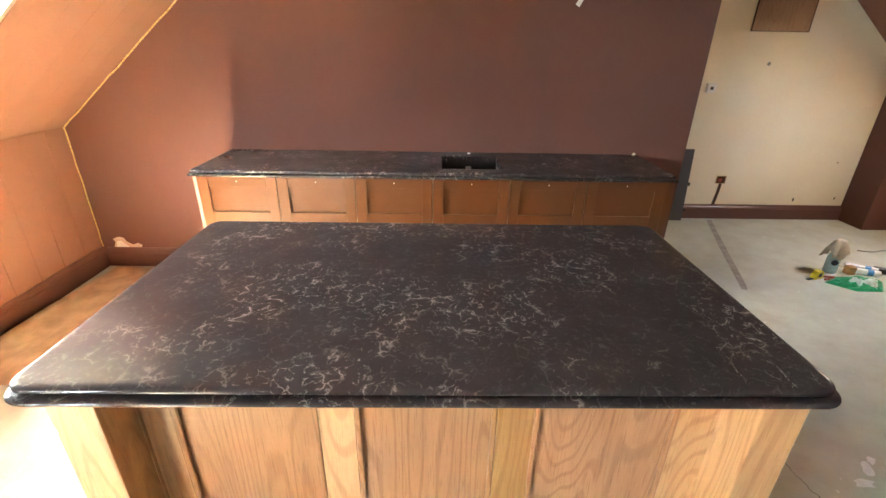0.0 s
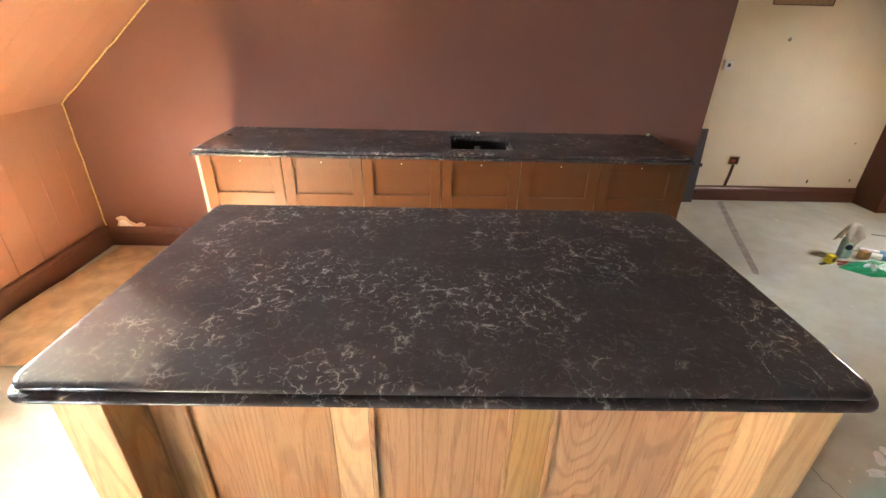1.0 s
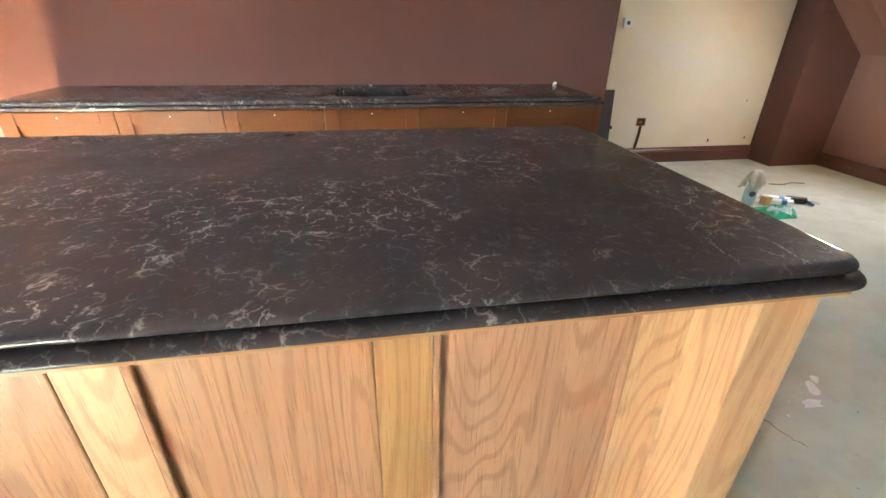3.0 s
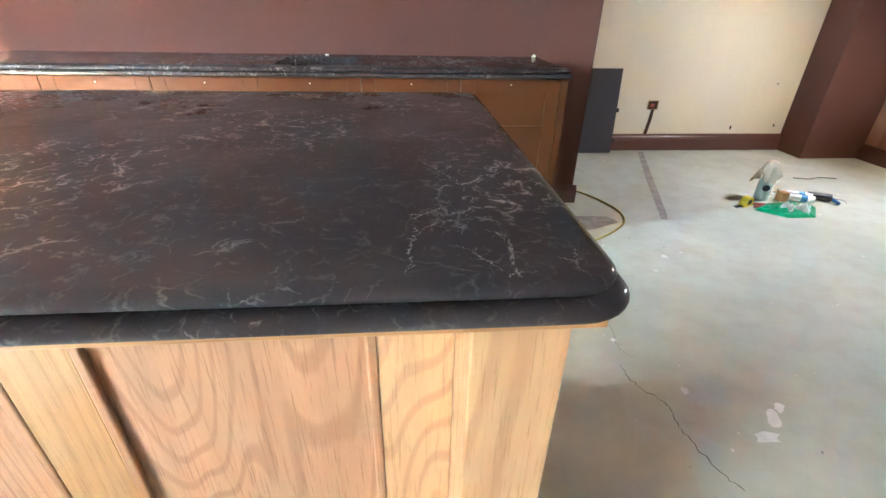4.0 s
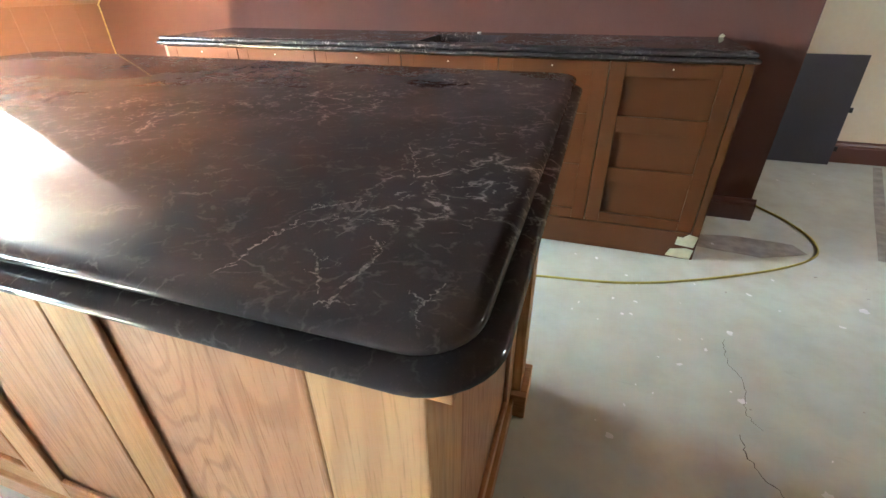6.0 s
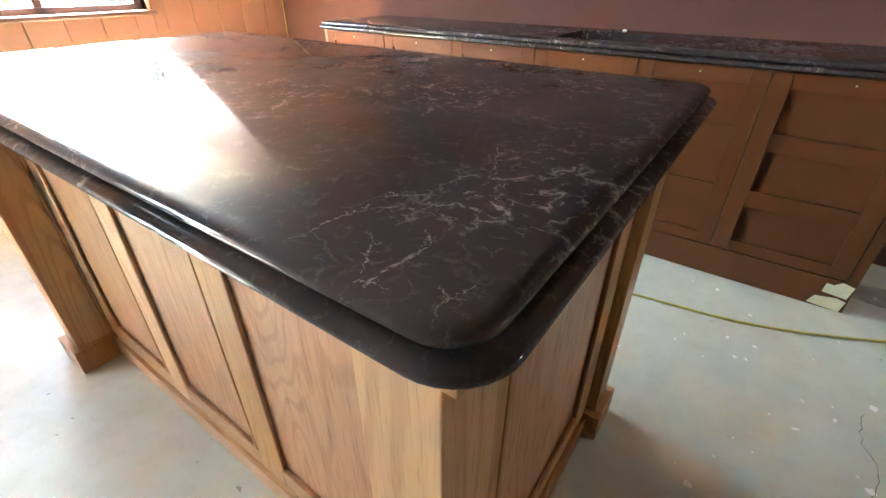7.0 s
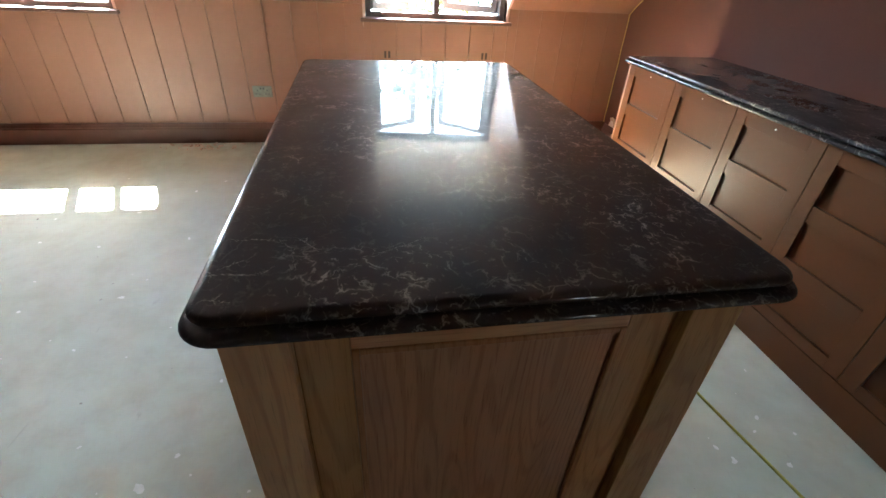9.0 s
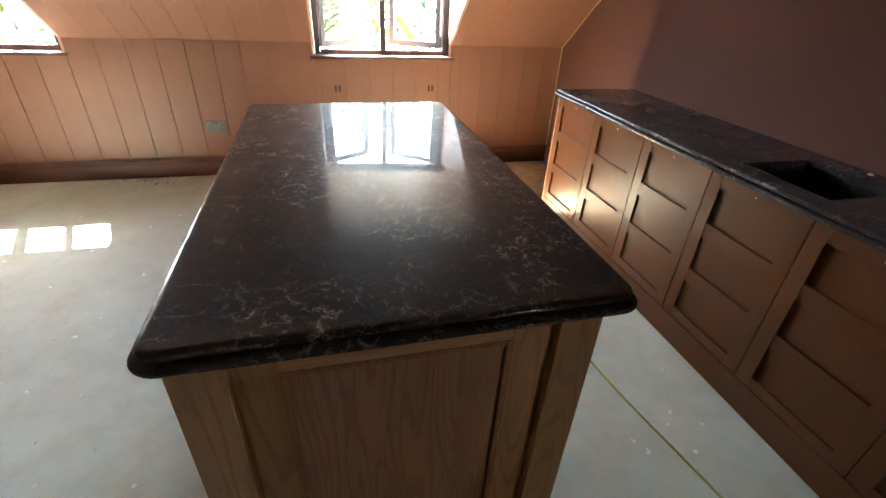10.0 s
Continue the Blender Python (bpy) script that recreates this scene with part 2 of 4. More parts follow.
def lathe(bm, profile, at=(0, 0, 0), turns=20):
    rings = []
    for r, z in profile:
        rings.append([bm.verts.new((at[0] + r * math.cos(2 * math.pi * i / turns), at[1] + r * math.sin(2 * math.pi * i / turns), at[2] + z)) for i in range(turns)])
    for a, b in zip(rings, rings[1:]):
        for i in range(turns):
            bm.faces.new((a[i], a[(i + 1) % turns], b[(i + 1) % turns], b[i]))
    bm.faces.new(rings[0][::-1])
    bm.faces.new(rings[-1])


def tube(bm, points, radius, sides=8):
    """A round strand along points."""
    pts = [Vector(p) for p in points]
    rings = []
    for i, p in enumerate(pts):
        d = (pts[min(i + 1, len(pts) - 1)] - pts[max(i - 1, 0)]).normalized()
        u = d.cross(Vector((0.13, 0.21, 1))).normalized()
        w = d.cross(u)
        rings.append([bm.verts.new(p + radius * (u * math.cos(2 * math.pi * k / sides) + w * math.sin(2 * math.pi * k / sides))) for k in range(sides)])
    for a, b in zip(rings, rings[1:]):
        for k in range(sides):
            bm.faces.new((a[k], a[(k + 1) % sides], b[(k + 1) % sides], b[k]))
    bm.faces.new(rings[0][::-1])
    bm.faces.new(rings[-1])


def spline(points, steps=10):
    """Points along a smooth curve through the given ones."""
    p = [Vector(q) for q in points]
    p = [2 * p[0] - p[1]] + p + [2 * p[-1] - p[-2]]
    out = []
    for a, b, c, d in zip(p, p[1:], p[2:], p[3:]):
        for i in range(steps):
            t = i / steps
            out.append(0.5 * (2 * b + (c - a) * t + (2 * a - 5 * b + 4 * c - d) * t * t + (3 * b - a - 3 * c + d) * t ** 3))
    return out + [p[-2]]


def blob(bm, x, y, z, r, rng, stretch=1.0, points=11):
    """A flat, ragged spot."""
    turn = rng.uniform(0, 6.28)
    vs = []
    for i in range(points):
        a = 2 * math.pi * i / points
        q = r * rng.uniform(0.55, 1.1)
        u, w = q * math.cos(a) * stretch, q * math.sin(a)
        vs.append(bm.verts.new((x + u * math.cos(turn) - w * math.sin(turn), y + u * math.sin(turn) + w * math.cos(turn), z)))
    bm.faces.new(vs)


def mesh_from(name, bm, mat, smooth=False):
    me = bpy.data.meshes.new(name)
    bmesh.ops.recalc_face_normals(bm, faces=bm.faces)
    bm.to_mesh(me)
    bm.free()
    me.materials.append(mat)
    if smooth:
        me.shade_smooth()
        me.set_sharp_from_angle(angle=radians(38))
    return me


def part(name, bm, mat, parent, label="", smooth=False):
    ob = new(name, mesh_from(name, bm, mat, smooth))
    ob.parent = parent
    if label:
        ob["label"] = label
    return ob


def structure(name, bm, mat, label, category, smooth=False):
    return tagged(new(name, mesh_from(name, bm, mat, smooth)), label, category, kind="structure")


def solid(name, bm, mat, label, category, group="", kind="", smooth=False):
    return tagged(new(name, mesh_from(name, bm, mat, smooth)), label, category, group, kind)


def base(name, at, label, category, group=""):
    ob = new(name)
    ob.location = at
    ob.empty_display_size = 0.1
    return tagged(ob, label, category, group)


# ---- the plan ----
KNEE_W, KNEE_E, Y_BACK, Y_REAR = -2.615, 4.95, 2.51, -4.2
KINK, CEIL = 1.08, 2.45
PITCH = math.atan(0.83)
RUN = (CEIL - KINK) / math.sin(PITCH)
DORMERS = (0.86, -2.06)
HALF = 0.57
SILL, HEAD = 0.985, 2.205
HEAD_RUN = (HEAD - KINK) / math.sin(PITCH)
MIDDLE = (KNEE_W + KNEE_E) / 2

structure("floor", boxed(KNEE_W - 0.3, KNEE_E + 0.3, Y_REAR - 0.3, 4.2, -0.2, 0), FLOOR, "pale grey levelled screed floor, dusty and spotted with paint", "floor")
structure("ceiling", boxed(KNEE_W + 0.8, KNEE_E - 0.8, Y_REAR - 0.2, 4.1, CEIL, CEIL + 0.12), painted("undercoat", (0.26, 0.15, 0.11), (0.22, 0.125, 0.09), 0.8, 40), "flat brown undercoated ceiling between the slopes", "ceiling")

# back wall of the kitchen run, and the return at its free end
bm = bmesh.new()
box(bm, KNEE_W - 0.3, 1.815, Y_BACK, 4.03, 0.001, CEIL)
wall_north = structure("wall_north", bm, WALL, "smooth chocolate-brown painted wall behind the worktop", "wall")
wall_recess = structure("wall_recess", boxed(1.817, 4.355, 3.77, 4.03, 0.001, CEIL), PLASTER, "bare cream plaster wall with a chased-out cable slot", "wall")
wall_pier = structure("wall_pier", boxed(4.358, KNEE_E + 0.3, 3.455, 4.03, 0.001, CEIL), WALL, "brown painted wall pier beside the plastered recess", "wall")
structure("wall_south", boxed(KNEE_W - 0.3, KNEE_E + 0.3, Y_REAR - 0.2, Y_REAR, 0.001, CEIL), WALL, "plain brown end wall of the attic", "wall")


def slope_point(s, up, side):
    """A place in the section: s along the slope from its foot, up out of the room."""
    x = s * math.cos(PITCH) - up * math.sin(PITCH)
    z = KINK + s * math.sin(PITCH) + up * math.cos(PITCH)
    return (KNEE_W + x if side < 0 else KNEE_E - x, z)


def board_spans(a, b):
    """Boards from a to b on one grid of two decimetres, with slips at the ends where they do not come out even."""
    k = math.ceil((a + 0.05 - 0.13) / 0.2)
    cuts = [a]
    while 0.13 + 0.2 * k < b - 0.05:
        cuts.append(0.13 + 0.2 * k)
        k += 1
    return list(zip(cuts, cuts[1:] + [b]))


def joint(y):
    """Half the width of the open joint; the boards beside the kitchen wall are filled and painted over."""
    return 0.0016 if y < 1.40 else 0.0006


# unseen opening added in the east slope, where the recess's fill lamp stands
FILL_OPENING = (2.16, 2.54, 0.765, 1.085)


def slope_boards(side, dormers, roof_cut=None):
    """The boarded slope: a roof slab with proud boards and open joints between them, cut out round the dormers."""
    bm = bmesh.new()
    edges = [Y_REAR]
    for c in sorted(dormers):
        edges += [c - HALF - 0.02, c + HALF + 0.02]
    edges.append(4.0)
    pieces = [(a, b, HEAD_RUN if i % 2 else 0.0, RUN) for i, (a, b) in enumerate(zip(edges, edges[1:]))]
    if roof_cut:
        y0, y1, s0, s1 = roof_cut
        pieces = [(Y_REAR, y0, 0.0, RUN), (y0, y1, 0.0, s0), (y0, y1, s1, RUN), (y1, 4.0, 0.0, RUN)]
    for a, b, low, high in pieces:
        end = high + 0.05 if high == RUN else high
        prism(bm, [slope_point(low, 0.014, side), slope_point(end, 0.014, side), slope_point(end, 0.16, side), slope_point(low, 0.16, side)], "y", a, b)
        for y0, y1 in board_spans(a, b):
            prism(bm, [slope_point(low, 0.0, side), slope_point(high, 0.0, side), slope_point(high, 0.012, side), slope_point(low, 0.012, side)], "y", y0 + joint(y0), y1 - joint(y1))
    name = "ceiling_slope_west" if side < 0 else "ceiling_slope_east"
    return structure(name, bm, BOARD, "sloping attic ceiling of brown painted tongue-and-groove boards", "ceiling")


slope_boards(-1, DORMERS)
slope_boards(1, (), FILL_OPENING)

# knee walls: masonry behind, boards in front
bm = bmesh.new()
edges = [Y_REAR] + [e for c in sorted(DORMERS) for e in (c - HALF, c + HALF)] + [Y_BACK + 0.3]
for i, (a, b) in enumerate(zip(edges, edges[1:])):
    box(bm, KNEE_W - 0.25, KNEE_W - 0.016, a, b, 0.001, SILL - 0.03 if i % 2 else KINK + 0.05)
wall_west = structure("wall_west", bm, BOARD, "low brown boarded knee wall under the dormer windows", "wall")
wall_east = structure("wall_east", boxed(KNEE_E + 0.016, KNEE_E + 0.25, Y_REAR, 4.08, 0.001, KINK + 0.05), BOARD, "low brown boarded knee wall", "wall")


# ---- dormers and windows ----
X_WIN = -2.72


def dormer(c, index):
    y0, y1 = c - HALF, c + HALF
    top = slope_point(HEAD_RUN, 0.004, -1)
    foot = slope_point(0.0, 0.004, -1)
    bm = bmesh.new()
    for a, b in ((y0 - 0.05, y0), (y1, y1 + 0.05)):
        prism(bm, [(X_WIN - 0.10, 0.90), (KNEE_W - 0.018, 0.90), foot, top, (top[0], HEAD + 0.14), (X_WIN - 0.10, HEAD + 0.14)], "y", a, b)
    structure("dormer_cheek", bm, REVEAL, "pale brown painted dormer cheeks beside the window", "wall")
    bm = bmesh.new()
    prism(bm, [(X_WIN - 0.10, 2.03), (top[0] + 0.004, HEAD), (top[0] + 0.004, HEAD + 0.10), (X_WIN - 0.10, 2.14)], "y", y0 + 0.001, y1 - 0.001)
    for k in range(5):
        a, b = y0 + (y1 - y0) * k / 5, y0 + (y1 - y0) * (k + 1) / 5
        prism(bm, [(X_WIN + 0.04, 2.034), (top[0] - 0.002, HEAD - 0.008), (top[0] - 0.002, HEAD - 0.001), (X_WIN + 0.04, 2.042)], "y", a + 0.003, b - 0.003)
    structure("dormer_ceiling", bm, WHITE_BOARD, "boarded white dormer ceiling", "ceiling")
    # the roof of the dormer juts out and shades the upper half of the window
    structure("dormer_roof", boxed(X_WIN - 0.56, top[0], y0 - 0.25, y1 + 0.25, 2.15, 2.22), ROOF, "dark flat dormer roof with deep eaves", "roof")
    window = base(f"window_{index}", (X_WIN, c, SILL), "grey two-light casement window standing open", "window")
    window["kind"] = "structure"
    h = 2.02 - SILL
    bm = bmesh.new()
    box(bm, -0.04, 0.03, -HALF + 0.002, -HALF + 0.045, 0.0, h)
    box(bm, -0.04, 0.03, HALF - 0.045, HALF - 0.002, 0.0, h)
    box(bm, -0.04, 0.028, -HALF + 0.046, HALF - 0.046, h - 0.045, h)
    box(bm, -0.04, 0.028, -HALF + 0.046, HALF - 0.046, 0.0, 0.035)
    part("window_frame", bm, FRAME, window)
    part("mullion", boxed(-0.035, 0.025, -0.022, 0.022, 0.036, h - 0.046, bevel=0.003), FRAME, window)
    for side in (-1, 1):
        w = HALF - 0.05 - 0.022
        bm = bmesh.new()
        z0, z1 = 0.045, h - 0.05
        box(bm, 0, 0.045, -0.02, 0.02, z0, z1)
        box(bm, w - 0.045, w, -0.02, 0.02, z0, z1)
        box(bm, 0.046, w - 0.046, -0.02, 0.02, z0, z0 + 0.05)
        box(bm, 0.046, w - 0.046, -0.02, 0.02, z1 - 0.05, z1)
        leaf = part("casement", bm, FRAME, window, "grey casement swung outwards")
        angle = 129 if side < 0 else 234
        leaf.matrix_local = pose(-0.045, side * (HALF - 0.05), 0, 0, 0, angle)
        pane = part("pane", boxed(0.047, w - 0.047, -0.003, 0.003, z0 + 0.051, z1 - 0.051), GLASS, leaf)
        pane.visible_shadow = False
        part("stay", boxed(w - 0.10, w - 0.075, -0.03, -0.021, z0 + 0.01, z0 + 0.12, bevel=0.003), WHITE, leaf)
    sill = part("window_sill", boxed(-0.03, KNEE_W - X_WIN + 0.035, -HALF - 0.04, HALF + 0.04, -0.028, -0.001, bevel=0.006), TRIM, window, "dark painted timber window sill with horned ends")
    return window


for i, c in enumerate(DORMERS):
    dormer(c, i + 1)


# ---- skirtings ----
def skirting(name, a, b, height, depth, axis, face, sign, label):
    """A moulded board along a wall. face: the wall's plane; sign: the way into the room."""
    prof = [(0, 0.001), (depth, 0.001), (depth, height * 0.72), (depth * 0.75, height * 0.76), (depth * 0.75, height * 0.82), (depth * 0.45, height * 0.9), (depth * 0.3, height), (0, height)]
    bm = bmesh.new()
    prism(bm, [(face + sign * p, z) for p, z in prof], axis, a, b)
    return structure(name, bm, TRIM, label, "skirting board")


skirting("baseboard", Y_REAR, Y_BACK - 0.001, 0.165, 0.030, "y", KNEE_W, 1, "moulded brown skirting board along the knee wall")
skirting("baseboard", Y_REAR, 3.454, 0.14, 0.025, "y", KNEE_E, -1, "moulded brown skirting board along the knee wall")
skirting("baseboard", 1.86, 4.357, 0.155, 0.028, "x", 3.77, -1, "dark brown moulded skirting under bare plaster")
skirting("baseboard", KNEE_W + 0.031, -1.486, 0.155, 0.022, "x", Y_BACK, -1, "brown skirting board beside the cabinets")
skirting("baseboard", 1.480, 1.840, 0.125, 0.022, "x", Y_BACK, -1, "brown skirting board at the wall's free end")
skirting("baseboard", Y_BACK + 0.001, 3.74, 0.125, 0.022, "y", 1.816, 1, "brown skirting board round the wall's end")

# ---- island ----
def rounded_outline(x0, x1, y0, y1, r, steps=8):
    pts = []
    for cx, cy, a0 in ((x1 - r, y1 - r, 0), (x0 + r, y1 - r, 90), (x0 + r, y0 + r, 180), (x1 - r, y0 + r, 270)):
        for i in range(steps + 1):
            a = radians(a0 + 90 * i / steps)
            pts.append((cx + r * math.cos(a), cy + r * math.sin(a)))
    return pts


def profiled_slab(x0, x1, y0, y1, corner, profile):
    """A slab with rounded corners whose edge follows (inset, height) pairs from the bottom to the top."""
    bm = bmesh.new()
    rings = []
    for inset, z in profile:
        rings.append([bm.verts.new((x, y, z)) for x, y in rounded_outline(x0 + inset, x1 - inset, y0 + inset, y1 - inset, max(corner - inset, 0.004))])
    n = len(rings[0])
    for a, b in zip(rings, rings[1:]):
        for i in range(n):
            bm.faces.new((a[i], a[(i + 1) % n], b[(i + 1) % n], b[i]))
    bm.faces.new(rings[0][::-1])
    bm.faces.new(rings[-1])
    return bm


def bullnose(z0, z1, depth, steps=8, inset=0.0):
    c, h = (z0 + z1) / 2, (z1 - z0) / 2
    return [(inset + depth * (1 - math.cos(radians(a))), c + h * math.sin(radians(a))) for a in [-90 + 180 * i / steps for i in range(steps + 1)]]


# island worktop: one stepped slab, a rounded lower tier and a rounded upper tier with a quirk between
island_worktop = base("island_worktop", (0, 0, 0), "polished dark quartz island worktop with pale veins and stepped bullnose edge", "worktop")
part("lower_slab", profiled_slab(-0.892, 0.866, -0.028, 0.946, 0.060, bullnose(0.9595, 0.9780, 0.020, 12)), STONE, island_worktop, smooth=True)
part("upper_slab", profiled_slab(-0.878, 0.850, -0.015, 0.933, 0.048, [(0.012, 0.9780)] + bullnose(0.9798, 1.0, 0.019, 12)), STONE, island_worktop, smooth=True)



def vein(points, width, seed, twigs=5):
    """A ragged pale vein that shows through the polish, with short side branches."""
    rng = random.Random(seed)
    bm = bmesh.new()

    def strip(pts, w):
        left, right = [], []
        n = len(pts)
        for i, p in enumerate(pts):
            d = (pts[min(i + 1, n - 1)] - pts[max(i - 1, 0)]).normalized()
            q = p + Vector((rng.uniform(-1, 1), rng.uniform(-1, 1), 0)) * 0.0022
            taper = math.sin(math.pi * min(0.95, max(0.05, i / (n - 1)))) ** 0.5
            side = Vector((-d.y, d.x, 0)) * w * taper * rng.choice((0.25, 0.5, 0.8, 1.3))
            left.append(bm.verts.new(q + side))
            right.append(bm.verts.new(q - side))
        for i in range(n - 1):
            bm.faces.new((left[i], left[i + 1], right[i + 1], right[i]))

    line = spline([(x, y, 1.0003) for x, y in points], 9)
    strip(line, width)
    for k in range(twigs):
        p = line[rng.randrange(2, len(line) - 2)]
        a = rng.uniform(0, 6.28)
        ln = rng.uniform(0.008, 0.022)
        bend = Vector((math.cos(a), math.sin(a), 0)) * ln
        turn = Vector((-bend.y, bend.x, 0)) * rng.uniform(-0.5, 0.5)
        strip(spline([p, p + bend * 0.5 + turn * 0.4, p + bend + turn], 5), width * 0.55)
    part("vein", bm, VEIN, island_worktop, "bold pale vein near the worktop's corner")


vein([(0.649, 0.004), (0.654, 0.028), (0.655, 0.055), (0.667, 0.092), (0.695, 0.115), (0.747, 0.120)], 0.0016, 1, 9)
vein([(0.655, 0.117), (0.671, 0.133), (0.699, 0.155)], 0.0016, 2, 4)
vein([(0.749, -0.002), (0.749, 0.026), (0.753, 0.073), (0.735, 0.090)], 0.0018, 3, 6)
vein([(0.701, 0.061), (0.722, 0.034), (0.737, 0.011)], 0.0011, 4, 4)
vein([(0.671, 0.331), (0.701, 0.279), (0.723, 0.222)], 0.0016, 5, 5)
vein([(0.814, 0.045), (0.809, 0.024), (0.804, 0.009)], 0.0012, 6, 4)

TOP = 0.9445
island = base("kitchen_island", (0, 0.46, 0), "oak panelled kitchen island with square legs at its corners", "kitchen island")
island.location = (-0.005, -0.012, 0)
PX, PY0, PY1, PANEL_Y, PANEL_X = 0.817, 0.021, 0.897, 0.130, 0.790
part("carcass", boxed(-PANEL_X + 0.012, PANEL_X - 0.012, PANEL_Y + 0.012, 0.80, 0.06, TOP), OAK_PANEL, island)
bm = bmesh.new()
box(bm, -0.850, 0.842, 0.004, 0.936, TOP + 0.0005, 0.9592, bevel=0.0012)
part("subtop", bm, OAK_RAIL, island, "thin light oak board under the stone")
for sx in (-1, 1):
    for y0 in (PY0, PY1 - 0.10):
        x0, x1 = sorted((sx * PX, sx * (PX - 0.10)))
        leg = part("leg", boxed(x0, x1, y0, y0 + 0.10, 0.002, TOP, bevel=0.002), OAK_POST, island)
        bm = bmesh.new()
        for a, b, c, d in ((x0 - 0.022, x1 + 0.022, y0 - 0.022, y0 - 0.0005), (x0 - 0.022, x1 + 0.022, y0 + 0.1005, y0 + 0.122), (x0 - 0.022, x0 - 0.0005, y0, y0 + 0.10), (x1 + 0.0005, x1 + 0.022, y0, y0 + 0.10)):
            box(bm, a, b, c, d, 0.001, 0.095, bevel=0.002)
        part("foot_block", bm, OAK_RAIL, leg)

# blocks that close the corner between each front leg and the panelling
for x0, x1 in ((PX - 0.0998, PX - 0.072), (0.072 - PX, 0.0998 - PX)):
    part("corner_block", boxed(x0, x1, PY0 + 0.1002, PANEL_Y + 0.020, 0.0755, TOP - 0.0005), OAK_POST, island)


def bead(bm, x0, x1, z0, z1, y, w=0.014, d=0.013):
    """A small moulding round the inside of a panel opening, in a plane that faces -y."""
    for a, b, c, e in ((x0, x0 + w, z0, z1), (x1 - w, x1, z0, z1), (x0 + w, x1 - w, z0, z0 + w), (x0 + w, x1 - w, z1 - w, z1)):
        box(bm, a, b, y, y + d, c, e, bevel=0.003)


def panel_face(spans, lo, hi, y, z_rail, z_top, turn):
    """Framed panelling in a plane that faces -y, between lo and hi, then turned into place."""
    cuts = [lo] + [v for s in spans for v in s] + [hi]
    for a, b in zip(cuts[::2], cuts[1::2]):
        ob = part("stile", boxed(a + 0.0006, b - 0.0006, y, y + 0.020, 0.075, TOP, bevel=0.0012), OAK_POST, island)
        ob.matrix_local = turn
    for a, b in spans:
        for z0, z1 in ((0.075, z_rail), (z_top, TOP)):
            ob = part("rail", boxed(a, b, y + 0.001, y + 0.020, z0, z1, bevel=0.0012), OAK_RAIL, island)
            ob.matrix_local = turn
        ob = part("panel", boxed(a + 0.001, b - 0.001, y + 0.010, y + 0.0195, z_rail + 0.001, z_top - 0.001), OAK_PANEL, island)
        ob.matrix_local = turn
        bm = bmesh.new()
        bead(bm, a, b, z_rail, z_top, y - 0.002, 0.014, 0.011)
        ob2 = part("moulding", bm, OAK_PANEL, ob)
    ob = part("plinth", boxed(lo, hi, y - 0.012, y + 0.012, 0.001, 0.0745, bevel=0.003), OAK_RAIL, island)
    ob.matrix_local = turn


panel_face([(-0.643, -0.287), (-0.196, 0.158), (0.252, 0.616)], -PX + 0.1005, PX - 0.1005, PANEL_Y, 0.145, 0.936, Matrix())
panel_face([(0.209 - 0.445, 0.703 - 0.445)], PY0 + 0.1005 - 0.445, PY1 - 0.1005 - 0.445, 0.0, 0.145, 0.860, pose(PANEL_X, 0.445, 0, 0, 0, 90))
panel_face([(-0.258, 0.236)], -(PY1 - 0.1005 - 0.445), -(PY0 + 0.1005 - 0.445), 0.0, 0.145, 0.860, pose(-PANEL_X, 0.445, 0, 0, 0, -90))

# ---- wall run of cabinets ----
CAB_Y = 1.935
EDGES = (-1.457, -0.976, -0.498, -0.021, 0.456, 0.935, 1.430)


def cabinet(x0, x1, label, top=0.897):
    """One base unit: carcass, plinth and a door with three sunk panels."""
    ob = base("base_cabinet", (x0, CAB_Y, 0), label, "cabinet", "base cabinets along the wall")
    w = x1 - x0
    part("body", boxed(0.001, w - 0.001, 0.024, Y_BACK - CAB_Y - 0.004, 0.142, top), CABINET, ob)
    part("plinth", boxed(0.0, w, 0.003, 0.022, 0.001, 0.139), CABINET, ob)
    g, r = 0.0018, 0.066
    bands = [(0.146, 0.197), (0.360, 0.430), (0.597, 0.667), (0.834, 0.893)]
    door = part("door", boxed(g, w - g, 0.0130, 0.0225, bands[0][0], bands[-1][1]), CABINET, ob)
    for a, b in ((g, r), (w - r, w - g)):
        part("stile", boxed(a, b, 0.0, 0.0128, bands[0][0], bands[-1][1], bevel=0.0015), CABINET, door)
    for z0, z1 in bands:
        part("rail", boxed(r + 0.0002, w - r - 0.0002, 0.0004, 0.0128, z0, z1, bevel=0.001), CABINET, door)
    bm = bmesh.new()
    lathe(bm, [(0.0035, 0), (0.0035, 0.0015), (0.002, 0.002)], turns=10)
    cap = part("screw_cap", bm, WHITE, door, "small white screw cap")
    cap.matrix_local = pose(w / 2, 0.0, 0.867, 90, 0, 0)
    return ob


for i, (a, b) in enumerate(zip(EDGES, EDGES[1:])):
    cabinet(a, b, "brown painted base cabinet, shaker door with three sunk panels", 0.70 if i == 3 else 0.897)
solid("end_panel", boxed(-1.478, -1.4585, CAB_Y + 0.004, Y_BACK - 0.003, 0.001, 0.897, bevel=0.001), SCRIBE, "pale primed scribe panel closing the cabinet run", "end panel")
solid("end_panel", boxed(1.4315, 1.467, CAB_Y + 0.002, Y_BACK - 0.003, 0.001, 0.897, bevel=0.001), CABINET, "brown painted end panel closing the cabinet run", "end panel")


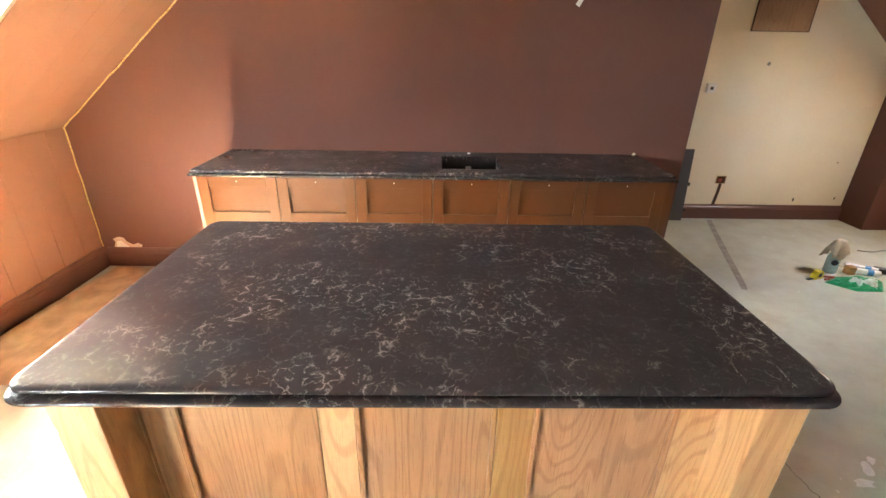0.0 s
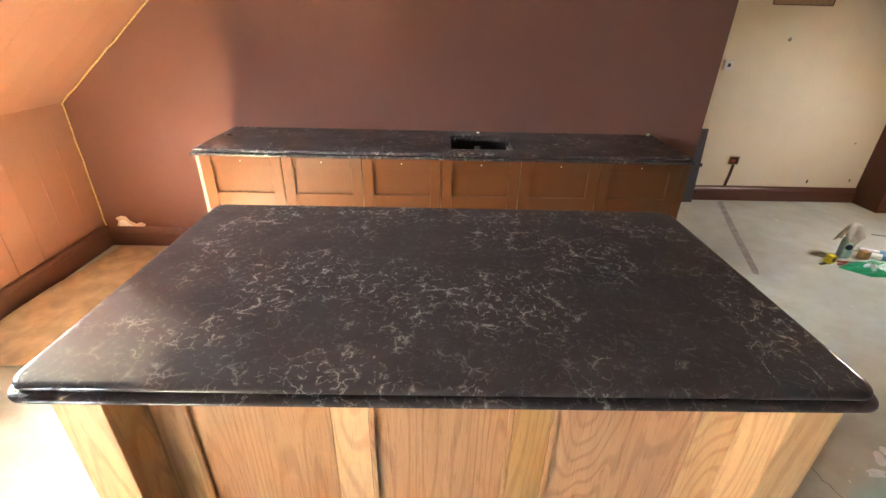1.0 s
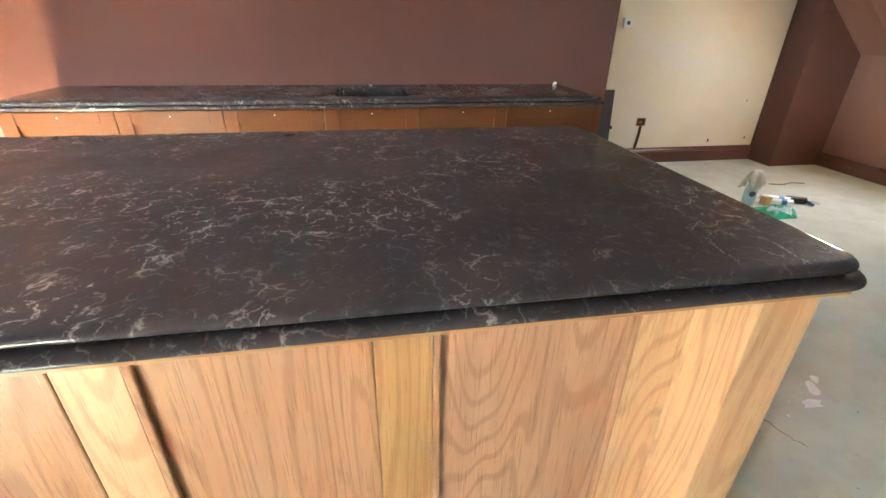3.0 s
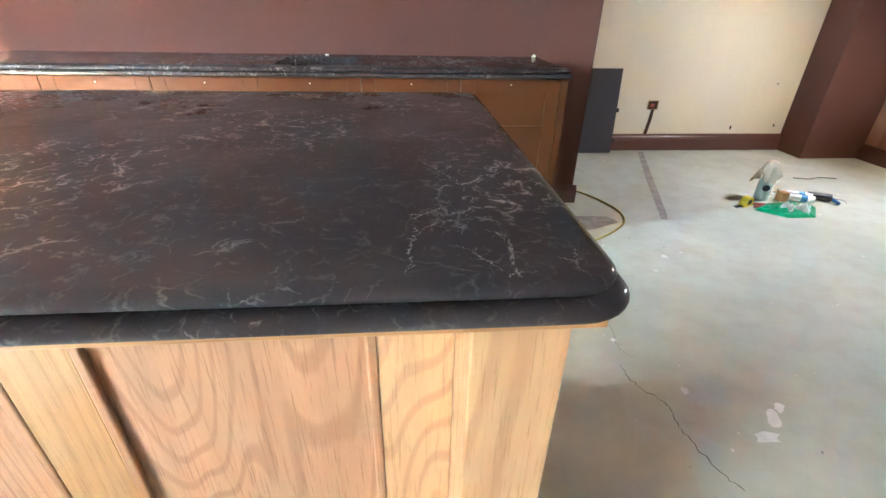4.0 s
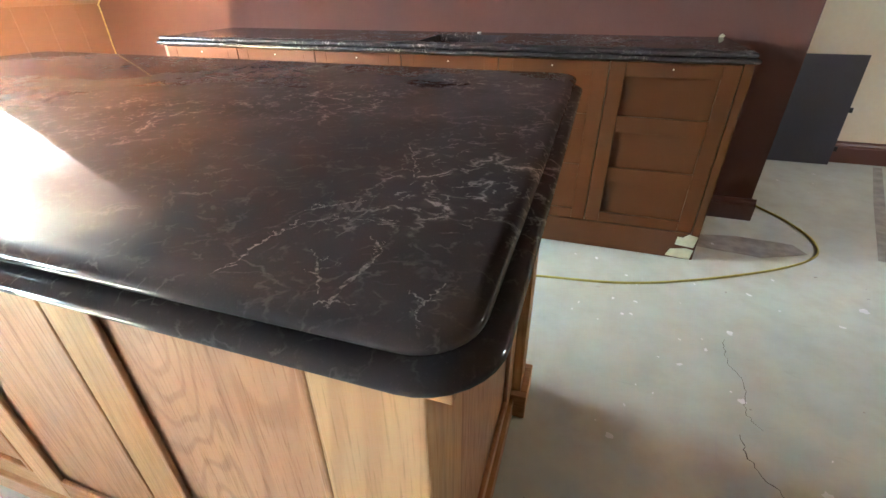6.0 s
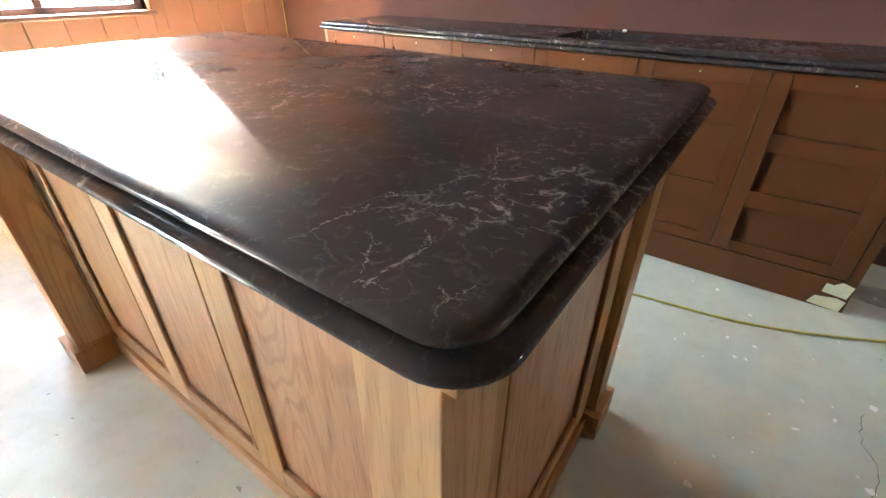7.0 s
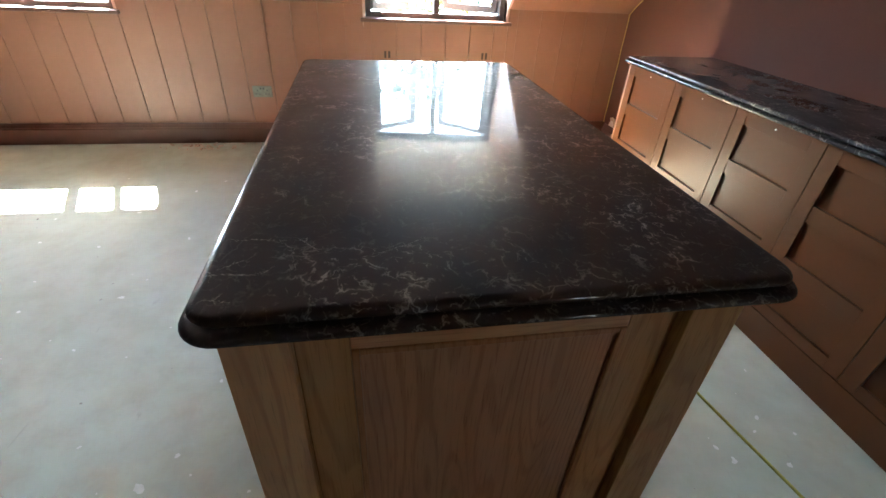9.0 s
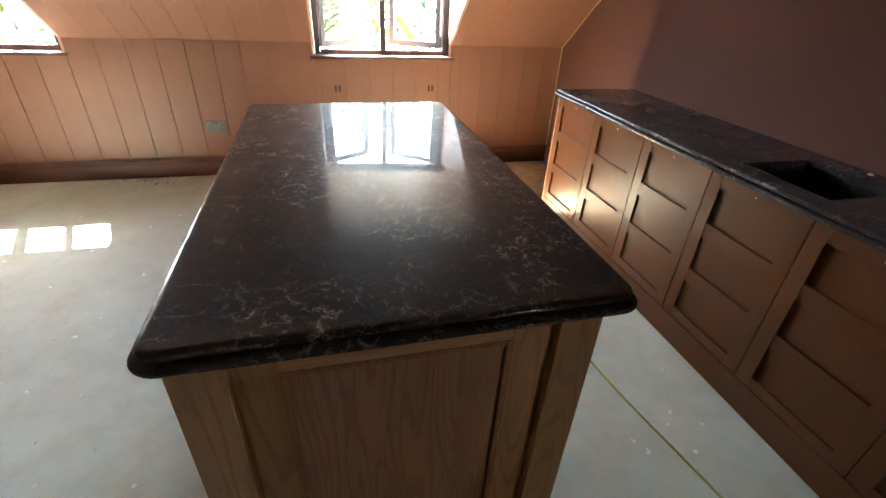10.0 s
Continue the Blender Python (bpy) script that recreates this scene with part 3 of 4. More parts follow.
def holed_slab(xs, ys, profile):
    """A worktop with a straight sink cut-out: the outer edge follows the profile, the cut-out is square."""
    x0, hx0, hx1, x1 = xs
    y0, hy0, hy1, y1 = ys
    bm = bmesh.new()
    zb, zt = profile[0][1], profile[-1][1]
    inset = max(p[0] for p in profile)
    for z in (zb, zt):
        ix0, ix1, iy0, iy1 = x0 + profile[-1][0], x1 - profile[-1][0], y0 + profile[-1][0], y1
        if z == zb:
            ix0, ix1, iy0 = x0 + profile[0][0], x1 - profile[0][0], y0 + profile[0][0]
        gx, gy = (ix0, hx0, hx1, ix1), (iy0, hy0, hy1, iy1)
        grid = [[bm.verts.new((x, y, z)) for x in gx] for y in gy]
        for r in range(3):
            for c in range(3):
                if (r, c) != (1, 1):
                    bm.faces.new((grid[r][c], grid[r][c + 1], grid[r + 1][c + 1], grid[r + 1][c]))
        if z == zb:
            low = grid
        else:
            high = grid
    for a, b in (((1, 1), (1, 2)), ((1, 2), (2, 2)), ((2, 2), (2, 1)), ((2, 1), (1, 1))):
        bm.faces.new((low[a[0]][a[1]], low[b[0]][b[1]], high[b[0]][b[1]], high[a[0]][a[1]]))
    loops = []
    for i, (d, z) in enumerate(profile):
        gx, fy = (x0 + d, hx0, hx1, x1 - d), y0 + d
        if i == 0:
            loop = [low[3][0], low[2][0], low[1][0]] + low[0] + [low[1][3], low[2][3], low[3][3]]
        elif i == len(profile) - 1:
            loop = [high[3][0], high[2][0], high[1][0]] + high[0] + [high[1][3], high[2][3], high[3][3]]
        else:
            loop = [bm.verts.new((x0 + d, y, z)) for y in (y1, hy1, hy0)] + [bm.verts.new((x, fy, z)) for x in gx] + [bm.verts.new((x1 - d, y, z)) for y in (hy0, hy1, y1)]
        loops.append(loop)
    for a, b in zip(loops, loops[1:]):
        for i in range(len(a) - 1):
            bm.faces.new((a[i], a[i + 1], b[i + 1], b[i]))
    return bm


wall_worktop = base("wall_worktop", (0, 0, 0), "polished dark quartz worktop with a sink cut-out", "worktop")
part("lower_slab", holed_slab((-1.488, 0.036, 0.415, 1.477), (1.902, 2.02, 2.37, Y_BACK - 0.002), bullnose(0.900, 0.919, 0.010)), STONE, wall_worktop, smooth=True)
part("upper_slab", holed_slab((-1.476, 0.036, 0.415, 1.465), (1.914, 2.02, 2.37, Y_BACK - 0.002), [(0.003, 0.9193)] + bullnose(0.920, 0.940, 0.010)), STONE, wall_worktop, smooth=True)
sink = base("sink", (0.2255, 2.195, 0.9), "black undermount kitchen sink without a tap", "sink")
bm = bmesh.new()
hw, hd = 0.196, 0.184
for a in ((-hw - 0.012, -hw, -hd - 0.012, hd + 0.012, -0.19, -0.0015), (hw, hw + 0.012, -hd - 0.012, hd + 0.012, -0.19, -0.0015), (-hw, hw, -hd - 0.012, -hd, -0.19, -0.0015), (-hw, hw, hd, hd + 0.012, -0.19, -0.0015), (-hw, hw, -hd, hd, -0.19, -0.178)):
    box(bm, *a)
part("bowl", bm, SINK, sink)
part("overflow_plate", boxed(-0.02, 0.02, hd - 0.004, hd - 0.001, -0.06, -0.03, bevel=0.001), STEEL, sink, "small square steel overflow plate")
bm = bmesh.new()
lathe(bm, [(0.035, 0), (0.042, 0.003), (0.03, 0.004), (0.012, 0.002)], (0, 0, -0.177), 20)
part("drain", bm, STEEL, sink, "round steel waste")
bm = bmesh.new()
lathe(bm, [(0.010, 0), (0.0105, 0.004), (0.008, 0.006), (0.003, 0.0065)], turns=16)
ob = solid("tap_hole_plug", bm, WHITE, "small white plug in the worktop's tap hole", "plug", smooth=True)
ob.location = (0.231, 2.462, 0.940)

# ---- outside the dormers ----
structure("ground", boxed(-60, -3.3, -60, 60, -3.2, -3.0), plain("pale_paving", (0.52, 0.50, 0.45), 0.9, 0, 0.2, 1.5), "pale sunlit paving far below the windows", "ground")
bm = bmesh.new()
prism(bm, [(-22.0, -2.9), (-24.0, 12.5), (-24.2, 12.5), (-22.2, -2.9)], "y", -45, 45)
structure("backdrop", bm, GLOW, "bright hazy sky low over the horizon", "sky")


def palm(x, y, crown, seed, count=26, length=1.5):
    """A fan of arching fronds, each with many narrow leaflets, on a ringed trunk."""
    rng = random.Random(seed)
    ob = base("palm_tree", (x, y, -3.0), "sunlit yellow-green palm outside the window", "palm tree", "palms outside the windows")
    bm = bmesh.new()
    lathe(bm, [(0.16 - 0.05 * i / 12 + 0.012 * (i % 2), (crown + 3.0) * i / 12) for i in range(13)], turns=12)
    part("trunk", bm, BARK, ob)
    bm = bmesh.new()
    for k in range(count):
        turn, lift = rng.uniform(0, 6.28), rng.uniform(0.15, 1.25)
        ln = length * rng.uniform(0.7, 1.1)
        d = Vector((math.cos(turn), math.sin(turn), 0))
        side = Vector((-d.y, d.x, 0))
        pts = []
        for i in range(13):
            t = i / 12
            pts.append(Vector((0, 0, crown + 3.0)) + d * (ln * t * math.cos(lift * 0.8)) + Vector((0, 0, ln * (t * math.sin(lift) - 0.75 * t * t))))
        tube(bm, pts, 0.008, 4)
        for i in range(2, 13):
            for s in (-1, 1):
                root = pts[i]
                fall = Vector((0, 0, -0.10 - 0.12 * rng.random()))
                tip = root + side * s * 0.34 * math.sin(math.pi * min(1, 0.15 + i / 14)) + d * 0.16 + fall
                w = d * 0.022
                v = [bm.verts.new(p) for p in (root - w, (root + tip) / 2 - w * 0.8 + Vector((0, 0, 0.02)), tip, (root + tip) / 2 + w * 0.8 + Vector((0, 0, 0.02)), root + w)]
                bm.faces.new(v)
    part("fronds", bm, LEAF, ob)
    return ob


palm(-4.7, 0.78, 1.05, 3)
palm(-4.6, -1.95, 1.05, 4)
palm(-6.2, -2.9, 1.5, 5)


def tree(x, y, height, spread, seed):
    rng = random.Random(seed)
    ob = base("tree", (x, y, -3.0), "dark green leafy tree beyond the palms", "tree", "trees outside the windows")
    bm = bmesh.new()
    lathe(bm, [(0.22, 0), (0.17, height * 0.3), (0.10, height * 0.6), (0.03, height * 0.9)], turns=10)
    for k in range(7):
        a = rng.uniform(0, 6.28)
        z = height * rng.uniform(0.35, 0.7)
        tube(bm, spline([(0, 0, z), (math.cos(a) * spread * 0.4, math.sin(a) * spread * 0.4, z + 0.5), (math.cos(a) * spread * 0.8, math.sin(a) * spread * 0.8, z + 0.8)], 4), 0.035, 5)
    part("trunk", bm, BARK, ob)
    bm = bmesh.new()
    for k in range(2600):
        u = Vector((rng.gauss(0, 1), rng.gauss(0, 1), rng.gauss(0, 1))).normalized() * rng.uniform(0.35, 1.0) ** 0.6
        lump = 1 + 0.25 * math.sin(5 * u.x + seed) * math.cos(4 * u.y)
        c = Vector((u.x * spread * lump, u.y * spread * lump, height * 0.72 + u.z * height * 0.34 * lump))
        a, b = Vector((rng.gauss(0, 1), rng.gauss(0, 1), rng.gauss(0, 1))).normalized() * 0.11, Vector((rng.gauss(0, 1), rng.gauss(0, 1), rng.gauss(0, 1))).normalized() * 0.06
        bm.faces.new([bm.verts.new(c + q) for q in (-a, b, a, -b)])
    part("crown", bm, TREE, ob)


tree(-9.5, 1.6, 6.2, 1.7, 11)
tree(-10.5, -4.2, 5.6, 1.6, 12)

# ---- fixtures on the walls ----
bm = bmesh.new()
corner = [(KNEE_W + 0.012, Y_BACK - 0.008, 0.16 + (KINK - 0.16) * i / 14) for i in range(15)]
rise = [(*(lambda p: (p[0] + 0.004, Y_BACK - 0.008, p[1] - 0.010))(slope_point(RUN * i / 24, 0, -1)),) for i in range(25)]
rng = random.Random(2)
tube(bm, [(x + rng.uniform(-0.003, 0.003), y, z + rng.uniform(-0.003, 0.003)) for x, y, z in corner + rise], 0.0048, 6)
structure("trim", bm, FOAM, "uneven yellow sealant bead in the wall corner", "sealant")

# torn plaster by the skirting
bm = bmesh.new()
prism(bm, [(-2.52, 0.158), (-2.50, 0.20), (-2.515, 0.225), (-2.47, 0.243), (-2.43, 0.236), (-2.415, 0.205), (-2.37, 0.178), (-2.33, 0.192), (-2.30, 0.176), (-2.31, 0.158)], "y", Y_BACK - 0.003, Y_BACK + 0.002)
part("torn_plaster", bm, BARE, wall_north, "torn pale plaster above the skirting")
bm = bmesh.new()
prism(bm, [(-2.50, 0.159), (-2.485, 0.205), (-2.455, 0.212), (-2.40, 0.160)], "y", Y_BACK - 0.007, Y_BACK - 0.0032)
part("plaster_flake", bm, CHALK, wall_north)
bm = bmesh.new()
prism(bm, [(0.880, 1.895), (0.905, 1.880), (0.930, 1.925), (0.945, 1.985), (0.925, 1.99), (0.900, 1.93)], "y", Y_BACK - 0.003, Y_BACK + 0.002)
part("filler_patch", bm, CHALK, wall_north, "white filler streak on the brown paint")

# plastered recess: hatch, thermostat, chased slot, marks
hatch = tagged(new("wall_hatch"), "brown plywood hatch sunk in the plaster", "hatch")
hatch.location = (3.13, 3.77, 1.815)
part("panel", boxed(-0.262, 0.262, -0.004, 0.016, 0.004, 0.50), oak("hatch_plywood", (0.34, 0.19, 0.10), (0.27, 0.14, 0.07), (0.16, 0.08, 0.04)), hatch)
bm = bmesh.new()
box(bm, -0.270, -0.2625, -0.006, 0.010, 0.0, 0.505)
box(bm, 0.2625, 0.270, -0.006, 0.010, 0.0, 0.505)
box(bm, -0.2625, 0.2625, -0.006, 0.010, -0.003, 0.0035)
part("edge", bm, HOLE, hatch)
thermostat = tagged(new("thermostat"), "small white thermostat on the bare plaster", "thermostat")
thermostat.location = (2.622, 3.77, 1.319)
part("case", boxed(-0.043, 0.043, -0.026, 0.0005, -0.043, 0.043, bevel=0.005), WHITE, thermostat)
part("screen", boxed(-0.014, 0.016, -0.0275, -0.0262, -0.016, 0.014), BLACK, thermostat, "small dark display")
socket = tagged(new("socket_box"), "open brass-coloured socket box with cut plaster round it", "socket box")
socket.location = (2.971, 3.77, 0.423)
bm = bmesh.new()
for a in ((-0.048, 0.048, -0.010, 0.002, -0.040, -0.034), (-0.048, 0.048, -0.010, 0.002, 0.034, 0.040), (-0.048, -0.042, -0.010, 0.002, -0.034, 0.034), (0.042, 0.048, -0.010, 0.002, -0.034, 0.034)):
    box(bm, *a)
part("rim", bm, plain("brass", (0.42, 0.27, 0.10), 0.45, 0.7), socket)
part("back", boxed(-0.042, 0.042, -0.003, 0.001, -0.034, 0.034), HOLE, socket)
part("wires", boxed(-0.03, 0.01, -0.014, -0.0035, -0.018, 0.012, bevel=0.004), plain("red_wire", (0.35, 0.06, 0.03), 0.5), socket, "stub of red wire")
bm = bmesh.new()
prism(bm, [(2.941, 0.146), (2.975, 0.146), (2.991, 0.28), (2.995, 0.382), (2.965, 0.382), (2.959, 0.28)], "y", 3.767, 3.772)
part("chased_slot", bm, HOLE, wall_recess, "dark chased cable slot")
rng = random.Random(8)
for x, z, r, st in ((3.81, 0.215, 0.022, 0.5), (4.25, 0.235, 0.014, 0.6), (3.12, 1.54, 0.016, 1.2), (4.14, 0.62, 0.007, 1.0)):
    bm = bmesh.new()
    n = 10
    pts = [(x + r * st * rng.uniform(0.6, 1.1) * math.cos(6.283 * i / n), z + r * rng.uniform(0.7, 1.4) * math.sin(6.283 * i / n)) for i in range(n)]
    prism(bm, pts, "y", 3.7675, 3.772)
    part("knock_mark", bm, STAIN if z > 1 else HOLE, wall_recess)

# loose board leaning in the recess
board = base("door_blank", (1.925, 3.665, 0.0), "dark grey cabinet door blank leaning on the wall", "door panel")
board.matrix_basis = pose(1.925, 3.665, 0.002, -5.0, 0, 0)
part("panel", boxed(0, 0.675, 0, 0.019, 0, 0.742, bevel=0.002), DARKDOOR, board)
for z in (0.10, 0.37):
    part("hinge", boxed(0.6755, 0.695, -0.004, 0.012, z, z + 0.035, bevel=0.003), BLACK, board, "black hinge cup")


def double_socket(x, y, z):
    ob = tagged(new("double_socket"), "brushed steel double socket on the boarding", "socket")
    ob.location = (x, y, z)
    part("plate", boxed(0.0, 0.008, -0.074, 0.074, -0.044, 0.044, bevel=0.002), plain("dull_steel", (0.20, 0.20, 0.18), 0.5, 0.7), ob)
    for dy in (-0.037, 0.037):
        part("pin_hole", boxed(0.0082, 0.0092, dy - 0.004, dy + 0.004, 0.004, 0.016), BLACK, ob)
        for e in (-0.013, 0.013):
            part("pin_hole", boxed(0.0082, 0.0092, dy + e - 0.005, dy + e + 0.005, -0.022, -0.016), BLACK, ob)
        part("switch", boxed(0.0082, 0.011, dy * 0.3 - 0.006, dy * 0.3 + 0.006, 0.018, 0.032, bevel=0.001), BLACK, ob)


double_socket(KNEE_W + 0.0005, -0.567, 0.420)
for y in (0.453, 1.269):
    ob = tagged(new("cable_slot"), "pair of small dark cable slots cut in the boarding", "cable slot", "slots under the window")
    ob.location = (KNEE_W + 0.0005, y, 0.720)
    for dy in (-0.016, 0.016):
        part("slot", boxed(-0.001, 0.002, dy - 0.009, dy + 0.009, -0.026, 0.026), HOLE, ob)

# ---- loose things on the floor ----
def ribbon(name, points, radius, mat, label, category):
    bm = bmesh.new()
    tube(bm, spline(points, 14), radius, 7)
    return solid(name, bm, mat, label, category, smooth=True)


ribbon("yellow_cable", [(-1.1, 1.42, 0.006), (-0.4, 1.43, 0.006), (0.225, 1.474, 0.006), (0.74, 1.563, 0.006), (1.199, 1.643, 0.006), (1.69, 1.87, 0.006), (2.01, 2.10, 0.006), (2.09, 2.30, 0.006), (2.03, 2.53, 0.006), (1.925, 2.70, 0.006), (1.875, 2.80, 0.006), (1.870, 2.97, 0.006)], 0.0055, CABLE,
       "thin yellow cable looped over the screed floor", "cable")

# brown protective paper along the knee wall, its edge curled up
bm = bmesh.new()
rng = random.Random(5)
rows = []
NU, NV = 44, 16
for i in range(NU + 1):
    y = 1.10 + 1.36 * i / NU
    row = []
    for j in range(NV + 1):
        t = j / NV
        x = -2.54 + 1.20 * t + 0.03 * math.sin(3.1 * y)
        ridge = 0.035 * math.exp(-((t - 0.30 - 0.03 * math.sin(2.3 * y)) / 0.07) ** 2) + 0.020 * math.exp(-(t / 0.09) ** 2)
        z = 0.005 + ridge * (0.6 + 0.4 * math.sin(4.1 * y + 1)) + 0.004 * (1 + noise.noise(Vector((x * 5, y * 5, 0))))
        row.append(bm.verts.new((x, y, z)))
    rows.append(row)
for a, b in zip(rows, rows[1:]):
    for j in range(NV):
        bm.faces.new((a[j], a[j + 1], b[j + 1], b[j]))
paper = solid("floor_paper", bm, PAPER, "creased brown protective paper lying along the knee wall", "floor paper", smooth=True)
thick = paper.modifiers.new("thickness", "SOLIDIFY")
thick.thickness, thick.offset = 0.002, 1

# torn tape at the cabinet's foot and on the worktop
for pts, y, tag in (([(1.342, 0.012), (1.452, 0.004), (1.459, 0.055), (1.427, 0.062), (1.357, 0.050)], CAB_Y - 0.002, "torn cream masking tape stuck on the cabinet foot"),
                    ([(1.372, 0.078), (1.455, 0.070), (1.463, 0.128), (1.422, 0.138), (1.399, 0.118), (1.375, 0.120)], CAB_Y - 0.003, "torn cream masking tape stuck on the cabinet foot")):
    bm = bmesh.new()
    prism(bm, pts, "y", y - 0.002, y + 0.001)
    solid("masking_tape", bm, TAPE, tag, "tape", "torn tape")
bm = bmesh.new()
prism(bm, [(1.425, 0.940), (1.445, 0.940), (1.451, 0.947), (1.438, 0.956), (1.429, 0.949)], "y", 2.495, 2.506)
solid("masking_tape", bm, TAPE, "crumpled cream tape on the worktop against the wall", "tape", "torn tape")

# spray bottle with a work glove over its head
bottle = base("spray_bottle", (3.246, 2.505, 0.0), "clear blue spray bottle with a dark round label", "spray bottle")
bm = bmesh.new()
lathe(bm, [(0.040, 0.001), (0.046, 0.008), (0.046, 0.13), (0.040, 0.155), (0.020, 0.185), (0.015, 0.20)], turns=24)
body = part("body", bm, plain("blue_plastic", (0.42, 0.60, 0.63), 0.2, 0, 0.15), bottle, smooth=True)
bm = bmesh.new()
lathe(bm, [(0.022, 0), (0.024, 0.001), (0.018, 0.0016), (0.004, 0.002)], turns=18)
ob = part("label", bm, plain("navy_label", (0.015, 0.02, 0.05), 0.5), body)
ob.matrix_local = pose(-0.020, -0.041, 0.10, 90, 0, -26)
bm = bmesh.new()
lathe(bm, [(0.017, 0.195), (0.017, 0.22), (0.012, 0.225)], turns=14)
box(bm, -0.05, 0.03, -0.012, 0.012, 0.222, 0.25, bevel=0.004)
part("spray_head", bm, WHITE, bottle)
bm = bmesh.new()
rng = random.Random(6)
rings = []
for i in range(10):
    t = i / 9
    r = 0.022 + 0.058 * t ** 0.7
    ring = []
    for k in range(30):
        a = 2 * math.pi * k / 30
        fold = 1 + 0.30 * t * math.sin(5 * a + 1.3) + 0.12 * t * math.sin(11 * a)
        drop = 0.290 - 0.085 * t ** 2 - 0.075 * t * (0.5 + 0.5 * math.sin(3 * a + 0.7)) + 0.012 * math.sin(9 * a) * t
        ring.append(bm.verts.new((r * fold * math.cos(a), r * fold * math.sin(a) * 0.75, drop)))
    rings.append(ring)
bm.faces.new(rings[0])
for a, b in zip(rings, rings[1:]):
    for k in range(30):
        bm.faces.new((a[k], a[(k + 1) % 30], b[(k + 1) % 30], b[k]))
cloth = solid("work_glove", bm, CLOTH, "crumpled cream work cloth draped over the spray bottle", "cloth", smooth=True)
cloth.location = (3.241, 2.505, 0.0)
thick = cloth.modifiers.new("thickness", "SOLIDIFY")
thick.thickness = 0.003

# tape measure
tm = base("tape_measure", (3.05, 2.39, 0.0), "yellow tape measure with a black grip", "tape measure")
tm.matrix_basis = pose(3.05, 2.39, 0.001, 0, 0, 20)
bm = bmesh.new()
prism(bm, [(-0.045, 0.0), (0.042, 0.0), (0.045, 0.02), (0.034, 0.058), (0.010, 0.070), (-0.025, 0.064), (-0.042, 0.040)], "y", -0.022, 0.022)
part("case", bm, plain("yellow_case", (0.75, 0.62, 0.03), 0.4, 0, 0.1), tm)
part("grip", boxed(-0.018, 0.018, -0.0245, -0.0222, 0.018, 0.05, bevel=0.0008), BLACK, tm)
part("blade", boxed(-0.11, -0.0455, -0.012, 0.012, 0.003, 0.007), BLACK, tm)
pliers = base("pliers", (3.145, 2.377, 0.0), "small pliers with red handles", "pliers")
for s in (-1, 1):
    bm = bmesh.new()
    tube(bm, spline([(-0.06, s * 0.028, 0.010), (-0.01, s * 0.020, 0.010), (0.045, s * 0.006, 0.012)], 6), 0.008, 8)
    part("handle", bm, plain("red_grip", (0.40, 0.07, 0.05), 0.5), pliers)
part("jaw", boxed(0.046, 0.09, -0.010, 0.010, 0.004, 0.018, bevel=0.003), STEEL, pliers)

# sealant cartridges, glue gun, rag bag
def cartridge(x, y, turn, mat, label):
    ob = base("sealant_cartridge", (x, y, 0.026), label, "cartridge", "sealant cartridges")
    ob.matrix_basis = pose(x, y, 0.0255, 0, 90, turn)
    bm = bmesh.new()
    lathe(bm, [(0.0245, -0.105), (0.0245, 0.105), (0.018, 0.112)], turns=18)
    part("tube", bm, mat, ob, smooth=True)
    bm = bmesh.new()
    lathe(bm, [(0.009, 0.1125), (0.009, 0.125), (0.004, 0.185)], turns=10)
    part("nozzle", bm, WHITE, ob, smooth=True)
    bm = bmesh.new()
    lathe(bm, [(0.0252, -0.06), (0.0252, -0.02)], turns=18)
    part("label_band", bm, plain("blue_band", (0.04, 0.20, 0.42), 0.4), ob, smooth=True)


cartridge(3.49, 2.46, 155, WHITE, "white sealant cartridge with a blue band")
cartridge(3.53, 2.53, 150, plain("silver_foil", (0.55, 0.56, 0.58), 0.3, 0.6), "silver sealant cartridge with a blue band")
gun = base("caulking_gun", (3.66, 2.47, 0.0), "black caulking gun lying on the floor", "caulking gun")
gun.matrix_basis = pose(3.66, 2.47, 0.0, 0, 0, -28)
bm = bmesh.new()
tube(bm, [(-0.06, 0, 0.03), (0.08, 0, 0.03)], 0.027, 12)
part("cradle", bm, BLACK, gun, smooth=True)
bm = bmesh.new()
tube(bm, spline([(0.07, 0, 0.028), (0.10, -0.03, 0.022), (0.11, -0.07, 0.018)], 6), 0.013, 8)
part("handle", bm, plain("blue_handle", (0.03, 0.13, 0.33), 0.4), gun, smooth=True)
bm = bmesh.new()
tube(bm, spline([(0.085, 0, 0.03), (0.16, 0.01, 0.022), (0.17, -0.025, 0.018)], 6), 0.004, 6)
part("plunger", bm, STEEL, gun)
bm = bmesh.new()
box(bm, 3.35, 3.41, 2.44, 2.50, 0.001, 0.07, bevel=0.006)
solid("wooden_block", bm, OAK_RAIL, "small offcut of oak among the tools", "wood offcut")


